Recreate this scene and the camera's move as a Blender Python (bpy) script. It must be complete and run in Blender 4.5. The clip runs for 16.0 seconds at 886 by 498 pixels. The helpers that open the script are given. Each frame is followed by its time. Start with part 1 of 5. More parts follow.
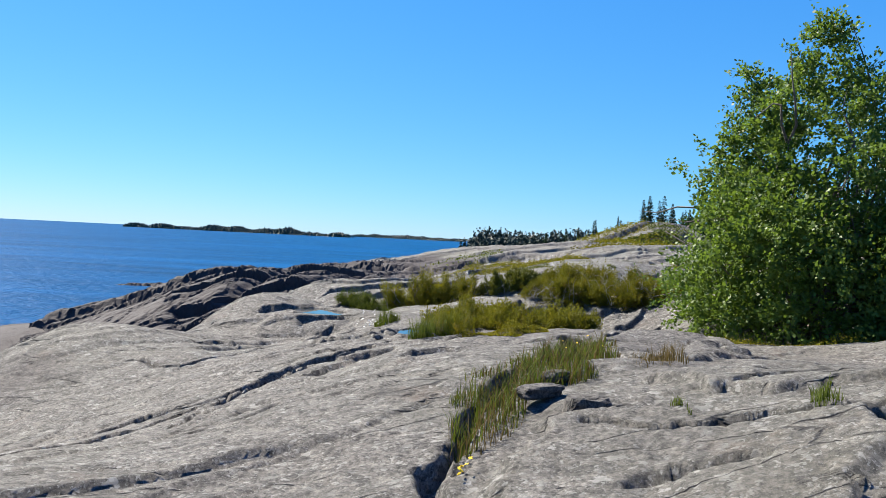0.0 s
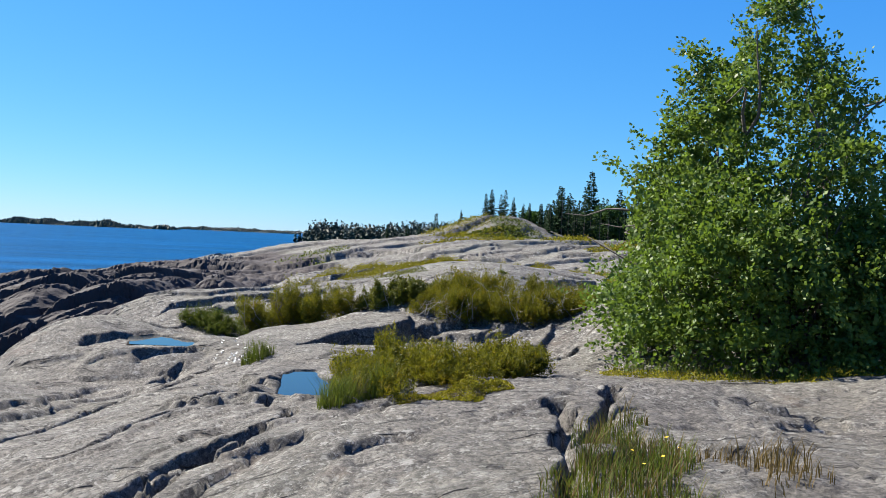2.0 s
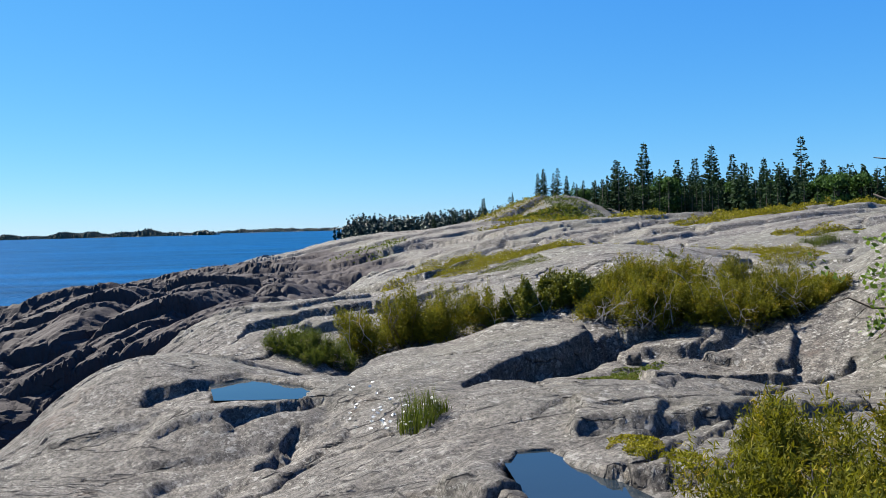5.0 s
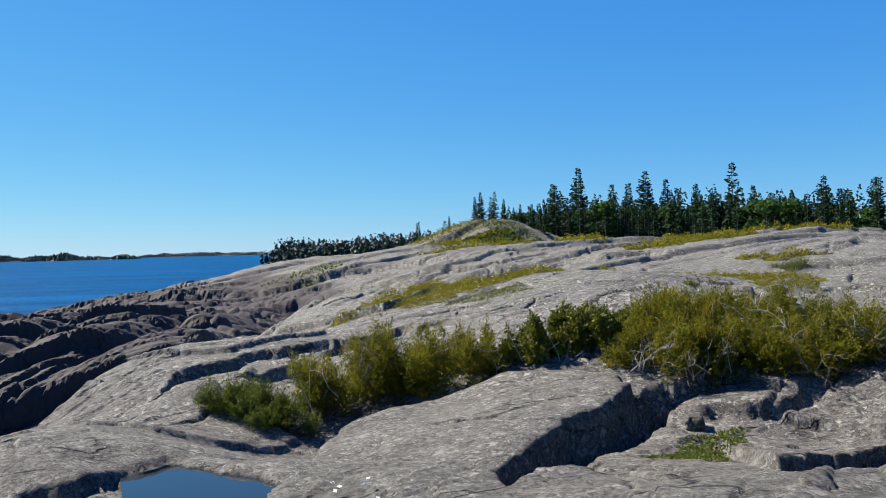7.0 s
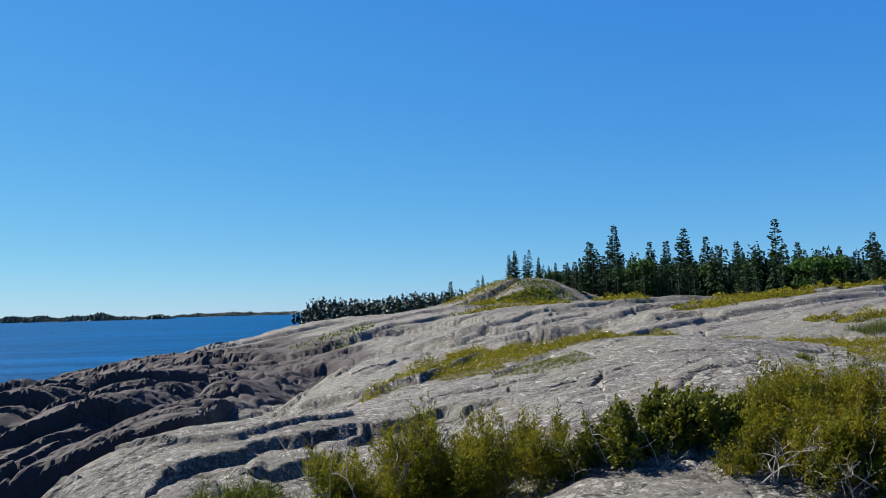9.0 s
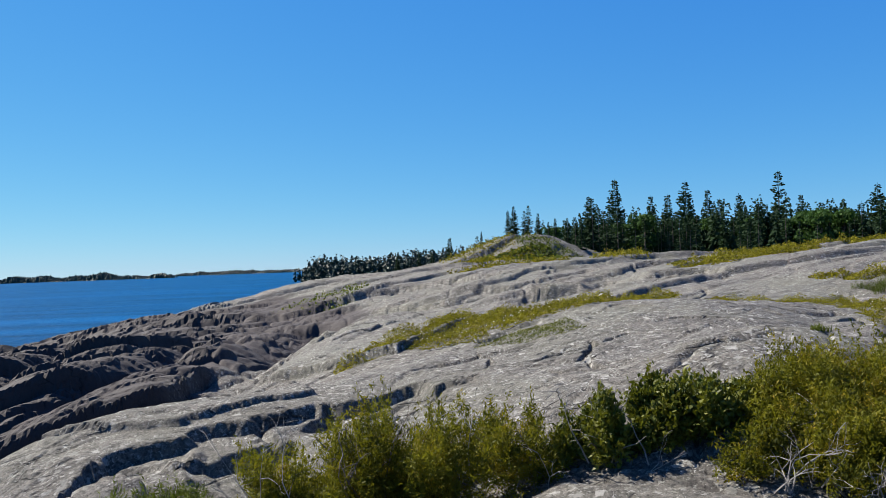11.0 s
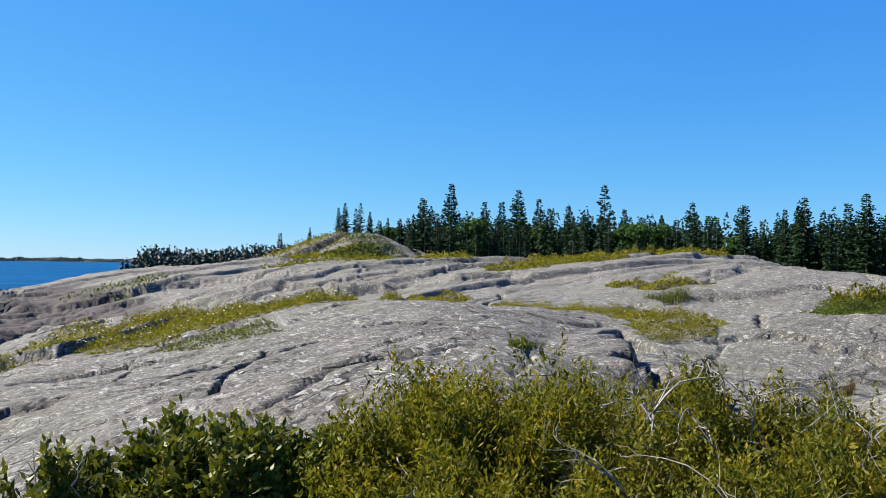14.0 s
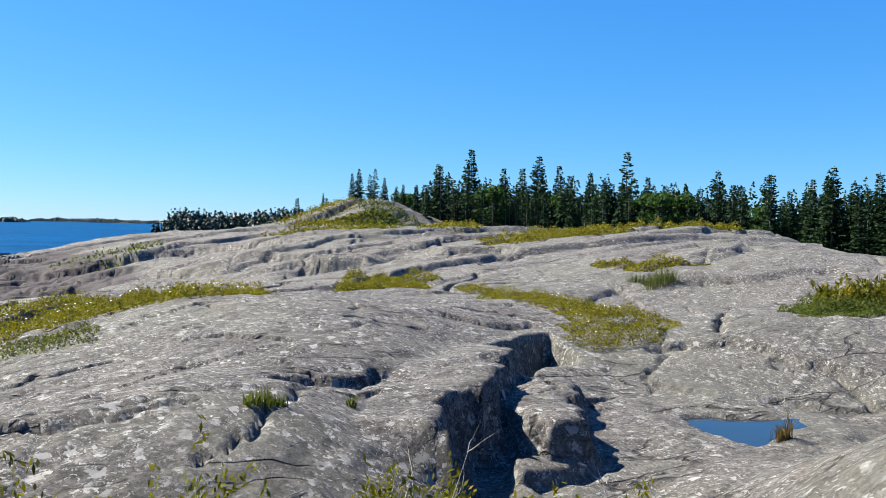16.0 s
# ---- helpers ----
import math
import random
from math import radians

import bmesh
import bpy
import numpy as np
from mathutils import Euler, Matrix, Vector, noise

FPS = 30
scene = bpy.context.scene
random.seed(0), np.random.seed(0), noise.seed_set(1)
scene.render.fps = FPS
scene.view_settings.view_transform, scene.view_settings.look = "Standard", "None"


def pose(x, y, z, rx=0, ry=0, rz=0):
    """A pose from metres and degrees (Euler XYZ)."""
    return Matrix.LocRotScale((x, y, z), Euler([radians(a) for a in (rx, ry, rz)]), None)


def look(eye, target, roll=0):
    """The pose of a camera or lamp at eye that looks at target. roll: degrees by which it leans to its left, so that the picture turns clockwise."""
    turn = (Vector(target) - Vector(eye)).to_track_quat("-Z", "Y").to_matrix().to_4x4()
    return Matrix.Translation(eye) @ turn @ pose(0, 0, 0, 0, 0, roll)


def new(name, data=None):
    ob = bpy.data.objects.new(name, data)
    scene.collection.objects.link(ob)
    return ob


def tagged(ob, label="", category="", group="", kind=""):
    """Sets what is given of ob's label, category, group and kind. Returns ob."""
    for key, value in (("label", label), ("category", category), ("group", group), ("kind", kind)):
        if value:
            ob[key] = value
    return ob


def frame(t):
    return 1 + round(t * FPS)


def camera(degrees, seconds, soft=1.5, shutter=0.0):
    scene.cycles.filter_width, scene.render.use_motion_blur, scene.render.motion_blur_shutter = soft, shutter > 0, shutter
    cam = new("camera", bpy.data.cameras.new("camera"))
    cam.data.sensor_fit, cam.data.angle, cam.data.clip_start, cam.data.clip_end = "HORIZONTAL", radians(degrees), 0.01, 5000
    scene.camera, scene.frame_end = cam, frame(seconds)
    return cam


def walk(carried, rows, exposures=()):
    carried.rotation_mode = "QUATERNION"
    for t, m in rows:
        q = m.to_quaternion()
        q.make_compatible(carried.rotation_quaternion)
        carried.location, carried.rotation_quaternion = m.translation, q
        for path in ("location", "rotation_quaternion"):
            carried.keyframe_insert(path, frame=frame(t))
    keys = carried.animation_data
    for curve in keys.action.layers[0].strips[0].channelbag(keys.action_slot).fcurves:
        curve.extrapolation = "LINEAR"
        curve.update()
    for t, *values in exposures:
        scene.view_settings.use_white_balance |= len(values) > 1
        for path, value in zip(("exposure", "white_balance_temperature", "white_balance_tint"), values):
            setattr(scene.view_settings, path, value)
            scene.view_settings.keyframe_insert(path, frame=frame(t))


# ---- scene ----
cam = camera(58.55, 16.0, 0.75)
ROWS = [
    (0, -0.000, 0.000, 1.600, 89.268, -2.813, 0.222),
    (0.5, -0.301, 0.710, 1.627, 87.375, 0.411, -2.642),
    (1, -0.494, 1.424, 1.674, 88.074, -1.371, -5.516),
    (1.5, -0.646, 2.238, 1.768, 88.983, -1.008, -6.129),
    (2, -0.776, 2.967, 1.817, 89.248, -2.579, -11.752),
    (2.5, -0.869, 3.678, 1.821, 88.192, 0.243, -10.897),
    (3, -1.048, 4.376, 1.794, 87.902, -0.475, -11.853),
    (3.5, -1.233, 5.097, 1.768, 88.477, -0.518, -8.412),
    (3.7, -1.311, 5.404, 1.832, 87.410, 0.762, -6.537),
    (5.8, -2.112, 8.526, 1.673, 91.412, 1.963, -10.395),
    (6, -2.152, 8.775, 1.736, 92.893, 2.106, -10.211),
    (6.5, -2.239, 9.401, 1.721, 92.577, 0.535, -13.391),
    (7, -2.147, 10.075, 1.715, 89.968, 1.301, -14.309),
    (7.5, -1.972, 10.866, 1.761, 91.968, 1.136, -19.306),
    (8, -2.015, 11.341, 1.707, 92.676, 0.571, -16.744),
    (8.5, -1.990, 11.824, 1.785, 93.853, 1.813, -11.207),
    (8.7, -1.948, 11.952, 1.781, 94.316, 1.434, -12.049),
    (10.8, -1.348, 13.114, 1.937, 92.854, 1.336, -11.530),
    (11, -1.225, 13.241, 1.906, 91.153, 1.959, -11.896),
    (11.5, -0.877, 13.705, 1.811, 87.822, 6.205, -20.331),
    (12, -0.436, 14.071, 1.704, 88.853, 1.808, -25.167),
    (12.5, 0.118, 14.423, 1.650, 85.733, 1.832, -27.910),
    (13, 0.507, 14.740, 1.696, 86.612, 0.803, -28.461),
    (13.5, 0.895, 14.876, 1.706, 88.934, 1.846, -20.941),
    (14, 1.416, 15.243, 1.707, 91.091, -0.725, -22.986),
    (14.5, 1.927, 15.527, 1.757, 90.363, 1.216, -18.720),
    (15, 2.483, 15.708, 1.893, 90.518, 1.407, -18.928),
    (15.5, 3.050, 15.948, 2.014, 89.503, -0.580, -22.074),
    (16, 3.698, 16.219, 2.062, 88.501, -1.349, -20.725),
]
walk(cam, [(t, pose(*row)) for t, *row in ROWS], [(0, 1.75), (3.5, 1.72), (6, 1.43), (6.5, 1.28), (7, 1.48), (7.5, 1.68), (8, 1.5), (8.5, 1.37), (11, 1.42), (11.5, 1.52), (12.5, 1.95), (13, 1.95), (14, 1.63), (15.5, 1.62), (16, 1.74)])

# ---- light ----
SUN_AZIMUTH, SUN_HEIGHT = radians(-48), radians(46)
world = bpy.data.worlds.new("sky")
scene.world = world
world.use_nodes = True
wn, wl = world.node_tree.nodes, world.node_tree.links
sky = wn.new("ShaderNodeTexSky")
sky.sky_type, sky.sun_disc = "NISHITA", False
sky.sun_elevation, sky.sun_rotation = SUN_HEIGHT, SUN_AZIMUTH
sky.altitude, sky.air_density, sky.dust_density, sky.ozone_density = 1500, 1.0, 0.0, 2.0
# a clear, deep blue summer sky that stays blue down to the horizon
split, merge = wn.new("ShaderNodeSeparateColor"), wn.new("ShaderNodeCombineColor")
wl.new(sky.outputs[0], split.inputs[0])
for k, (power, gain) in enumerate(((1.12, 0.262), (0.68, 1.10), (0.25, 3.85))):
    bend, scale = wn.new("ShaderNodeMath"), wn.new("ShaderNodeMath")
    bend.operation, scale.operation = "POWER", "MULTIPLY"
    bend.inputs[1].default_value, scale.inputs[1].default_value = power, gain
    wl.new(split.outputs[k], bend.inputs[0])
    wl.new(bend.outputs[0], scale.inputs[0])
    wl.new(scale.outputs[0], merge.inputs[k])
wl.new(merge.outputs[0], wn["Background"].inputs[0])
wn["Background"].inputs[1].default_value = 0.05
sun = new("sun", bpy.data.lights.new("sun", "SUN"))
sun.data.energy, sun.data.angle, sun.data.color = 5.0, radians(0.55), (1.0, 0.93, 0.82)
aim = Vector((math.sin(SUN_AZIMUTH) * math.cos(SUN_HEIGHT), math.cos(SUN_AZIMUTH) * math.cos(SUN_HEIGHT), math.sin(SUN_HEIGHT)))
sun.matrix_world = look(aim * 200, (0, 0, 0))


# ---- materials ----
def material(name):
    m = bpy.data.materials.new(name)
    m.use_nodes = True
    return m, m.node_tree.nodes, m.node_tree.links, m.node_tree.nodes["Principled BSDF"]


def noise_node(n, l, coord, scale, detail=6, rough=0.6, distort=0.0):
    t = n.new("ShaderNodeTexNoise")
    t.inputs["Scale"].default_value, t.inputs["Detail"].default_value = scale, detail
    t.inputs["Roughness"].default_value, t.inputs["Distortion"].default_value = rough, distort
    l.new(coord, t.inputs["Vector"])
    return t.outputs["Fac"]


def ramp(n, l, fac, stops):
    r = n.new("ShaderNodeValToRGB")
    for k, (at, colour) in enumerate(stops):
        e = r.color_ramp.elements[k] if k < 2 else r.color_ramp.elements.new(at)
        e.position, e.color = at, (*colour, 1) if len(colour) == 3 else colour
    l.new(fac, r.inputs[0])
    return r.outputs[0]


def mixed(n, l, fac, a, b, how="MIX"):
    m = n.new("ShaderNodeMix")
    m.data_type, m.blend_type = "RGBA", how
    for socket, v in ((m.inputs[0], fac), (m.inputs[6], a), (m.inputs[7], b)):
        if isinstance(v, (int, float)):
            socket.default_value = v
        elif isinstance(v, tuple):
            socket.default_value = (*v, 1)
        else:
            l.new(v, socket)
    return m.outputs[2]


def times(n, l, a, b):
    m = n.new("ShaderNodeMath")
    m.operation = "MULTIPLY"
    for socket, v in ((m.inputs[0], a), (m.inputs[1], b)):
        if isinstance(v, (int, float)):
            socket.default_value = v
        else:
            l.new(v, socket)
    return m.outputs[0]


def bumped(n, l, p, height, strength, distance, before=None):
    b = n.new("ShaderNodeBump")
    b.inputs["Strength"].default_value, b.inputs["Distance"].default_value = strength, distance
    l.new(height, b.inputs["Height"])
    if before:
        l.new(before, b.inputs["Normal"])
    l.new(b.outputs[0], p.inputs["Normal"])
    return b.outputs[0]


def rock_material(name, lichen=True):
    m, n, l, p = material(name)
    pos = n.new("ShaderNodeNewGeometry").outputs["Position"]
    g = (0, 0, 0), (1, 1, 1)
    big = noise_node(n, l, pos, 0.35, 4, 0.6)
    mid = noise_node(n, l, pos, 2.3, 8, 0.7)
    fine = noise_node(n, l, pos, 26, 6, 0.8)
    blotch = noise_node(n, l, pos, 8.0, 5, 0.72)
    grit = noise_node(n, l, pos, 95, 3, 0.8)
    col = ramp(n, l, big, [(0.3, (0.056, 0.051, 0.047)), (0.5, (0.078, 0.072, 0.064)), (0.72, (0.092, 0.083, 0.071))])
    col = mixed(n, l, ramp(n, l, mid, [(0.42, g[0]), (0.62, g[1])]), col, (0.116, 0.108, 0.096))
    col = mixed(n, l, 0.9, col, ramp(n, l, fine, [(0.36, (0.05, 0.05, 0.05)), (0.48, (0.47, 0.47, 0.47)), (0.6, (0.97, 0.96, 0.94))]), "OVERLAY")
    col = mixed(n, l, 0.6, col, ramp(n, l, blotch, [(0.36, (0.2, 0.2, 0.2)), (0.5, (0.5, 0.5, 0.5)), (0.64, (0.82, 0.82, 0.80))]), "OVERLAY")
    rust = times(n, l, ramp(n, l, noise_node(n, l, pos, 0.8, 5, 0.7), [(0.62, g[0]), (0.72, g[1])]), 0.35)
    col = mixed(n, l, rust, col, (0.15, 0.09, 0.06))
    turn = n.new("ShaderNodeMapping")
    turn.inputs["Rotation"].default_value, turn.inputs["Scale"].default_value = (0, 0, radians(-56)), (0.35, 1.3, 1.0)
    l.new(pos, turn.inputs["Vector"])
    vein = noise_node(n, l, turn.outputs[0], 1.2, 5, 0.55, 0.4)
    seam = ramp(n, l, vein, [(0.485, g[0]), (0.5, g[1]), (0.515, g[0])])
    seam = times(n, l, seam, ramp(n, l, mid, [(0.56, g[0]), (0.66, g[1])]))
    joint = n.new("ShaderNodeTexVoronoi")
    joint.feature = "DISTANCE_TO_EDGE"
    joint.inputs["Scale"].default_value = 1.6
    bend = n.new("ShaderNodeTexNoise")
    bend.inputs["Scale"].default_value, bend.inputs["Detail"].default_value = 3.0, 5
    l.new(turn.outputs[0], bend.inputs["Vector"])
    shift = n.new("ShaderNodeVectorMath")
    shift.operation = "MULTIPLY_ADD"
    l.new(bend.outputs["Color"], shift.inputs[0])
    shift.inputs[1].default_value = (0.35, 0.35, 0.35)
    l.new(turn.outputs[0], shift.inputs[2])
    l.new(shift.outputs[0], joint.inputs["Vector"])
    line = ramp(n, l, joint.outputs["Distance"], [(0.006, g[1]), (0.022, g[0])])
    line = times(n, l, line, ramp(n, l, noise_node(n, l, pos, 0.9, 4, 0.6), [(0.47, g[0]), (0.56, g[1])]))
    flake = noise_node(n, l, turn.outputs[0], 0.9, 7, 0.62, 0.6)
    stairs = times(n, l, flake, 4.0)
    tread, rest = n.new("ShaderNodeMath"), n.new("ShaderNodeMath")
    tread.operation, rest.operation = "FLOOR", "FRACT"
    l.new(stairs, tread.inputs[0])
    l.new(stairs, rest.inputs[0])
    # dark line painted along tread edges: a crack, and the shadow bump cannot cast
    lip = ramp(n, l, rest.outputs[0], [(0.0, g[1]), (0.012, g[1]), (0.025, g[0])])
    lip = times(n, l, lip, ramp(n, l, noise_node(n, l, pos, 1.9, 4, 0.7), [(0.53, g[0]), (0.61, g[1])]))
    most = n.new("ShaderNodeMath")
    most.operation = "MAXIMUM"
    l.new(line, most.inputs[0])
    l.new(lip, most.inputs[1])
    line = most.outputs[0]
    both = n.new("ShaderNodeMath")
    both.operation = "MAXIMUM"
    l.new(seam, both.inputs[0])
    l.new(line, both.inputs[1])
    seam = both.outputs[0]
    if lichen:
        # shore: dark crust colour, which also stands in for shaded rock faces
        shore = n.new("ShaderNodeAttribute")
        shore.attribute_name = "shore"
        col = mixed(n, l, shore.outputs["Fac"], col, mixed(n, l, mid, (0.022, 0.018, 0.019), mixed(n, l, fine, (0.030, 0.025, 0.025), (0.125, 0.106, 0.102))))
        field = n.new("ShaderNodeAttribute")
        field.attribute_name = "lichen"
        crust = times(n, l, ramp(n, l, noise_node(n, l, pos, 0.22, 6, 0.68), [(0.46, g[0]), (0.6, g[1])]), times(n, l, field.outputs["Fac"], 0.6))
        col = mixed(n, l, crust, col, mixed(n, l, fine, (0.075, 0.075, 0.058), (0.175, 0.175, 0.135)))
        warp = n.new("ShaderNodeTexNoise")
        warp.inputs["Scale"].default_value, warp.inputs["Detail"].default_value = 26, 3
        l.new(pos, warp.inputs["Vector"])
        add = n.new("ShaderNodeVectorMath")
        add.operation = "MULTIPLY_ADD"
        l.new(warp.outputs["Color"], add.inputs[0])
        add.inputs[1].default_value = (0.12, 0.12, 0.12)
        l.new(pos, add.inputs[2])
        for size, few, strength in ((8.0, 0.66, 0.75), (17.0, 0.5, 0.9), (36.0, 0.45, 0.8)):
            cell = n.new("ShaderNodeTexVoronoi")
            cell.inputs["Scale"].default_value = size
            l.new(add.outputs[0], cell.inputs["Vector"])
            which = n.new("ShaderNodeSeparateColor")
            l.new(cell.outputs["Color"], which.inputs[0])
            chosen = ramp(n, l, which.outputs[0], [(few, g[0]), (few + 0.02, g[1])])
            spot = ramp(n, l, cell.outputs["Distance"], [(0.31, g[1]), (0.37, g[0])])
            cover = ramp(n, l, noise_node(n, l, pos, 1.3, 5, 0.75), [(0.36, g[0]), (0.52, g[1])])
            mask = times(n, l, times(n, l, spot, chosen), times(n, l, times(n, l, cover, field.outputs["Fac"]), strength))
            col = mixed(n, l, mask, col, mixed(n, l, which.outputs[1], (0.22, 0.22, 0.20), (0.47, 0.465, 0.425)))
        black = times(n, l, ramp(n, l, noise_node(n, l, pos, 5.5, 8, 0.85), [(0.54, g[0]), (0.63, g[1])]), 0.65)
        col = mixed(n, l, black, col, (0.022, 0.021, 0.021))
    col = mixed(n, l, times(n, l, seam, 0.75), col, (0.016, 0.014, 0.013))
    col = mixed(n, l, 1.0, col, (0.70, 0.70, 0.715), "MULTIPLY")
    l.new(col, p.inputs["Base Color"])
    p.inputs["Roughness"].default_value = 0.85
    p.inputs["Specular IOR Level"].default_value = 0.25
    b1 = bumped(n, l, p, mid, 0.6, 0.05)
    b1 = bumped(n, l, p, tread.outputs[0], 0.35, 0.012, b1)
    b2 = bumped(n, l, p, fine, 0.8, 0.02, b1)
    b3 = bumped(n, l, p, grit, 0.6, 0.005, b2)
    deep = n.new("ShaderNodeBump")
    deep.invert = True
    deep.inputs["Strength"].default_value, deep.inputs["Distance"].default_value = 0.8, 0.03
    l.new(seam, deep.inputs["Height"])
    l.new(b3, deep.inputs["Normal"])
    l.new(deep.outputs[0], p.inputs["Normal"])
    return m


def leaf_material(name, dark, light, through_light=0.35, rough=0.5, gloss=0.2, accent=None):
    m, n, l, p = material(name)
    info = n.new("ShaderNodeNewGeometry")
    pos = info.outputs["Position"]
    col = ramp(n, l, info.outputs["Random Per Island"], [(0.0, dark), (0.6, light), (1.0, tuple(min(1, c * 1.35) for c in light))])
    col = mixed(n, l, 0.55, col, ramp(n, l, noise_node(n, l, pos, 2.0, 4, 0.65), [(0.38, dark), (0.6, light)]))
    if accent:
        spot = ramp(n, l, noise_node(n, l, pos, 4.5, 4, 0.7), [(0.53, (0, 0, 0)), (0.63, (0.8, 0.8, 0.8))])
        col = mixed(n, l, spot, col, accent)
        deep = ramp(n, l, noise_node(n, l, pos, 3.1, 3, 0.6), [(0.36, (0.75, 0.75, 0.75)), (0.46, (0, 0, 0))])
        col = mixed(n, l, deep, col, dark)
    l.new(col, p.inputs["Base Color"])
    p.inputs["Roughness"].default_value, p.inputs["Specular IOR Level"].default_value = rough, gloss
    if through_light:
        t = n.new("ShaderNodeBsdfTranslucent")
        l.new(mixed(n, l, 0.6, col, (light[0] * 1.6, light[1] * 1.6, light[2] * 0.7)), t.inputs[0])
        mix = n.new("ShaderNodeMixShader")
        mix.inputs[0].default_value = through_light
        l.new(p.outputs[0], mix.inputs[1])
        l.new(t.outputs[0], mix.inputs[2])
        l.new(mix.outputs[0], n["Material Output"].inputs[0])
    return m


def plain_material(name, a, b, scale=8.0, rough=0.85, bump=0.3):
    m, n, l, p = material(name)
    pos = n.new("ShaderNodeNewGeometry").outputs["Position"]
    f = noise_node(n, l, pos, scale, 5, 0.7)
    l.new(ramp(n, l, f, [(0.3, a), (0.7, b)]), p.inputs["Base Color"])
    p.inputs["Roughness"].default_value = rough
    bumped(n, l, p, f, bump, 0.02)
    return m


def water_material(name, deep, rough, wave, scale, gloss):
    m, n, l, p = material(name)
    pos = n.new("ShaderNodeNewGeometry").outputs["Position"]
    f = noise_node(n, l, pos, scale, 6, 0.6)
    stretch = n.new("ShaderNodeMapping")
    stretch.inputs["Rotation"].default_value, stretch.inputs["Scale"].default_value = (0, 0, radians(20)), (0.012, 0.06, 1.0)
    l.new(pos, stretch.inputs["Vector"])
    drift = ramp(n, l, noise_node(n, l, stretch.outputs[0], 1.0, 9, 0.72), [(0.36, tuple(c * 0.6 for c in deep)), (0.62, tuple(c * 1.35 for c in deep))])
    l.new(drift, p.inputs["Base Color"])
    p.inputs["Roughness"].default_value, p.inputs["Specular IOR Level"].default_value = rough, gloss
    if wave:
        bumped(n, l, p, f, 1.0, wave)
    return m


ROCK = rock_material("granite")
STONE = rock_material("loose_granite", False)
LAKE = water_material("lake_water", (0.001, 0.042, 0.122), 0.45, 0.5, 0.55, 0.012)
POOL = water_material("pool_water", (0.010, 0.016, 0.022), 0.02, 0.0, 5, 0.45)
SPRUCE = leaf_material("spruce_needles", (0.006, 0.015, 0.008), (0.020, 0.040, 0.017), 0.1, 0.75, 0.06)
BROAD = leaf_material("broad_leaves", (0.012, 0.034, 0.008), (0.036, 0.075, 0.018), 0.2, 0.7, 0.08)
SHRUB = leaf_material("shrub_leaves", (0.020, 0.034, 0.004), (0.105, 0.112, 0.013), 0.2, 0.5, 0.2, (0.10, 0.10, 0.012))
BIRCH = leaf_material("birch_leaves", (0.020, 0.046, 0.007), (0.098, 0.150, 0.028), 0.36, 0.5, 0.2)
JUNIPER = leaf_material("juniper_needles", (0.010, 0.018, 0.003), (0.128, 0.126, 0.012), 0.32, 0.6, 0.1, (0.21, 0.145, 0.009))
HEATH = leaf_material("heath_leaves", (0.025, 0.035, 0.005), (0.20, 0.18, 0.014), 0.2, 0.7, 0.05, (0.10, 0.075, 0.04))
GRASS = leaf_material("grass_blades", (0.014, 0.028, 0.005), (0.078, 0.100, 0.020), 0.3, 0.65, 0.06, (0.125, 0.105, 0.038))
STRAW = leaf_material("dry_stalks", (0.030, 0.022, 0.010), (0.120, 0.088, 0.040), 0.2, 0.8, 0.04, (0.16, 0.13, 0.07))
BARK = plain_material("bark", (0.05, 0.04, 0.032), (0.13, 0.11, 0.09), 14)
DEAD = plain_material("dead_wood", (0.11, 0.10, 0.09), (0.24, 0.225, 0.205), 30)
WHITE = plain_material("white_petals", (0.55, 0.55, 0.5), (0.75, 0.75, 0.7), 40)
GOLD = plain_material("yellow_petals", (0.6, 0.42, 0.02), (0.75, 0.55, 0.03), 40)
# conifer green with the bluish haze of distance mixed into the colour
FAR = leaf_material("hazed_far_woods", (0.008, 0.020, 0.016), (0.020, 0.038, 0.027), 0.0)


# ---- shape helpers ----
def mesh_of(name, verts, faces, mat, smooth=False):
    """A mesh from arrays: verts (n, 3) and faces (m, 3 or 4)."""
    verts, faces = np.asarray(verts, np.float32), np.asarray(faces, np.int32)
    me = bpy.data.meshes.new(name)
    k = faces.shape[1]
    me.vertices.add(len(verts))
    me.vertices.foreach_set("co", verts.ravel())
    me.loops.add(faces.size)
    me.loops.foreach_set("vertex_index", faces.ravel())
    me.polygons.add(len(faces))
    me.polygons.foreach_set("loop_start", np.arange(0, faces.size, k, dtype=np.int32))
    me.polygons.foreach_set("use_smooth", np.full(len(faces), smooth))
    me.update(calc_edges=True)
    me.materials.append(mat)
    return me


def part(name, me, parent, label=""):
    ob = new(name, me)
    ob.parent = parent
    return tagged(ob, label)


def thing(name, label, category, group="", kind="", at=None):
    ob = new(name)
    if at is not None:
        ob.matrix_basis = at
    return tagged(ob, label, category, group, kind)


def hashed(ix, iy, seed):
    h = (ix.astype(np.int64) * 374761393 + iy.astype(np.int64) * 668265263 + seed * 1442695041) & 0xFFFFFFFF
    h = ((h ^ (h >> 13)) * 1274126177) & 0xFFFFFFFF
    return ((h ^ (h >> 16)) & 0xFFFF) / 65535.0


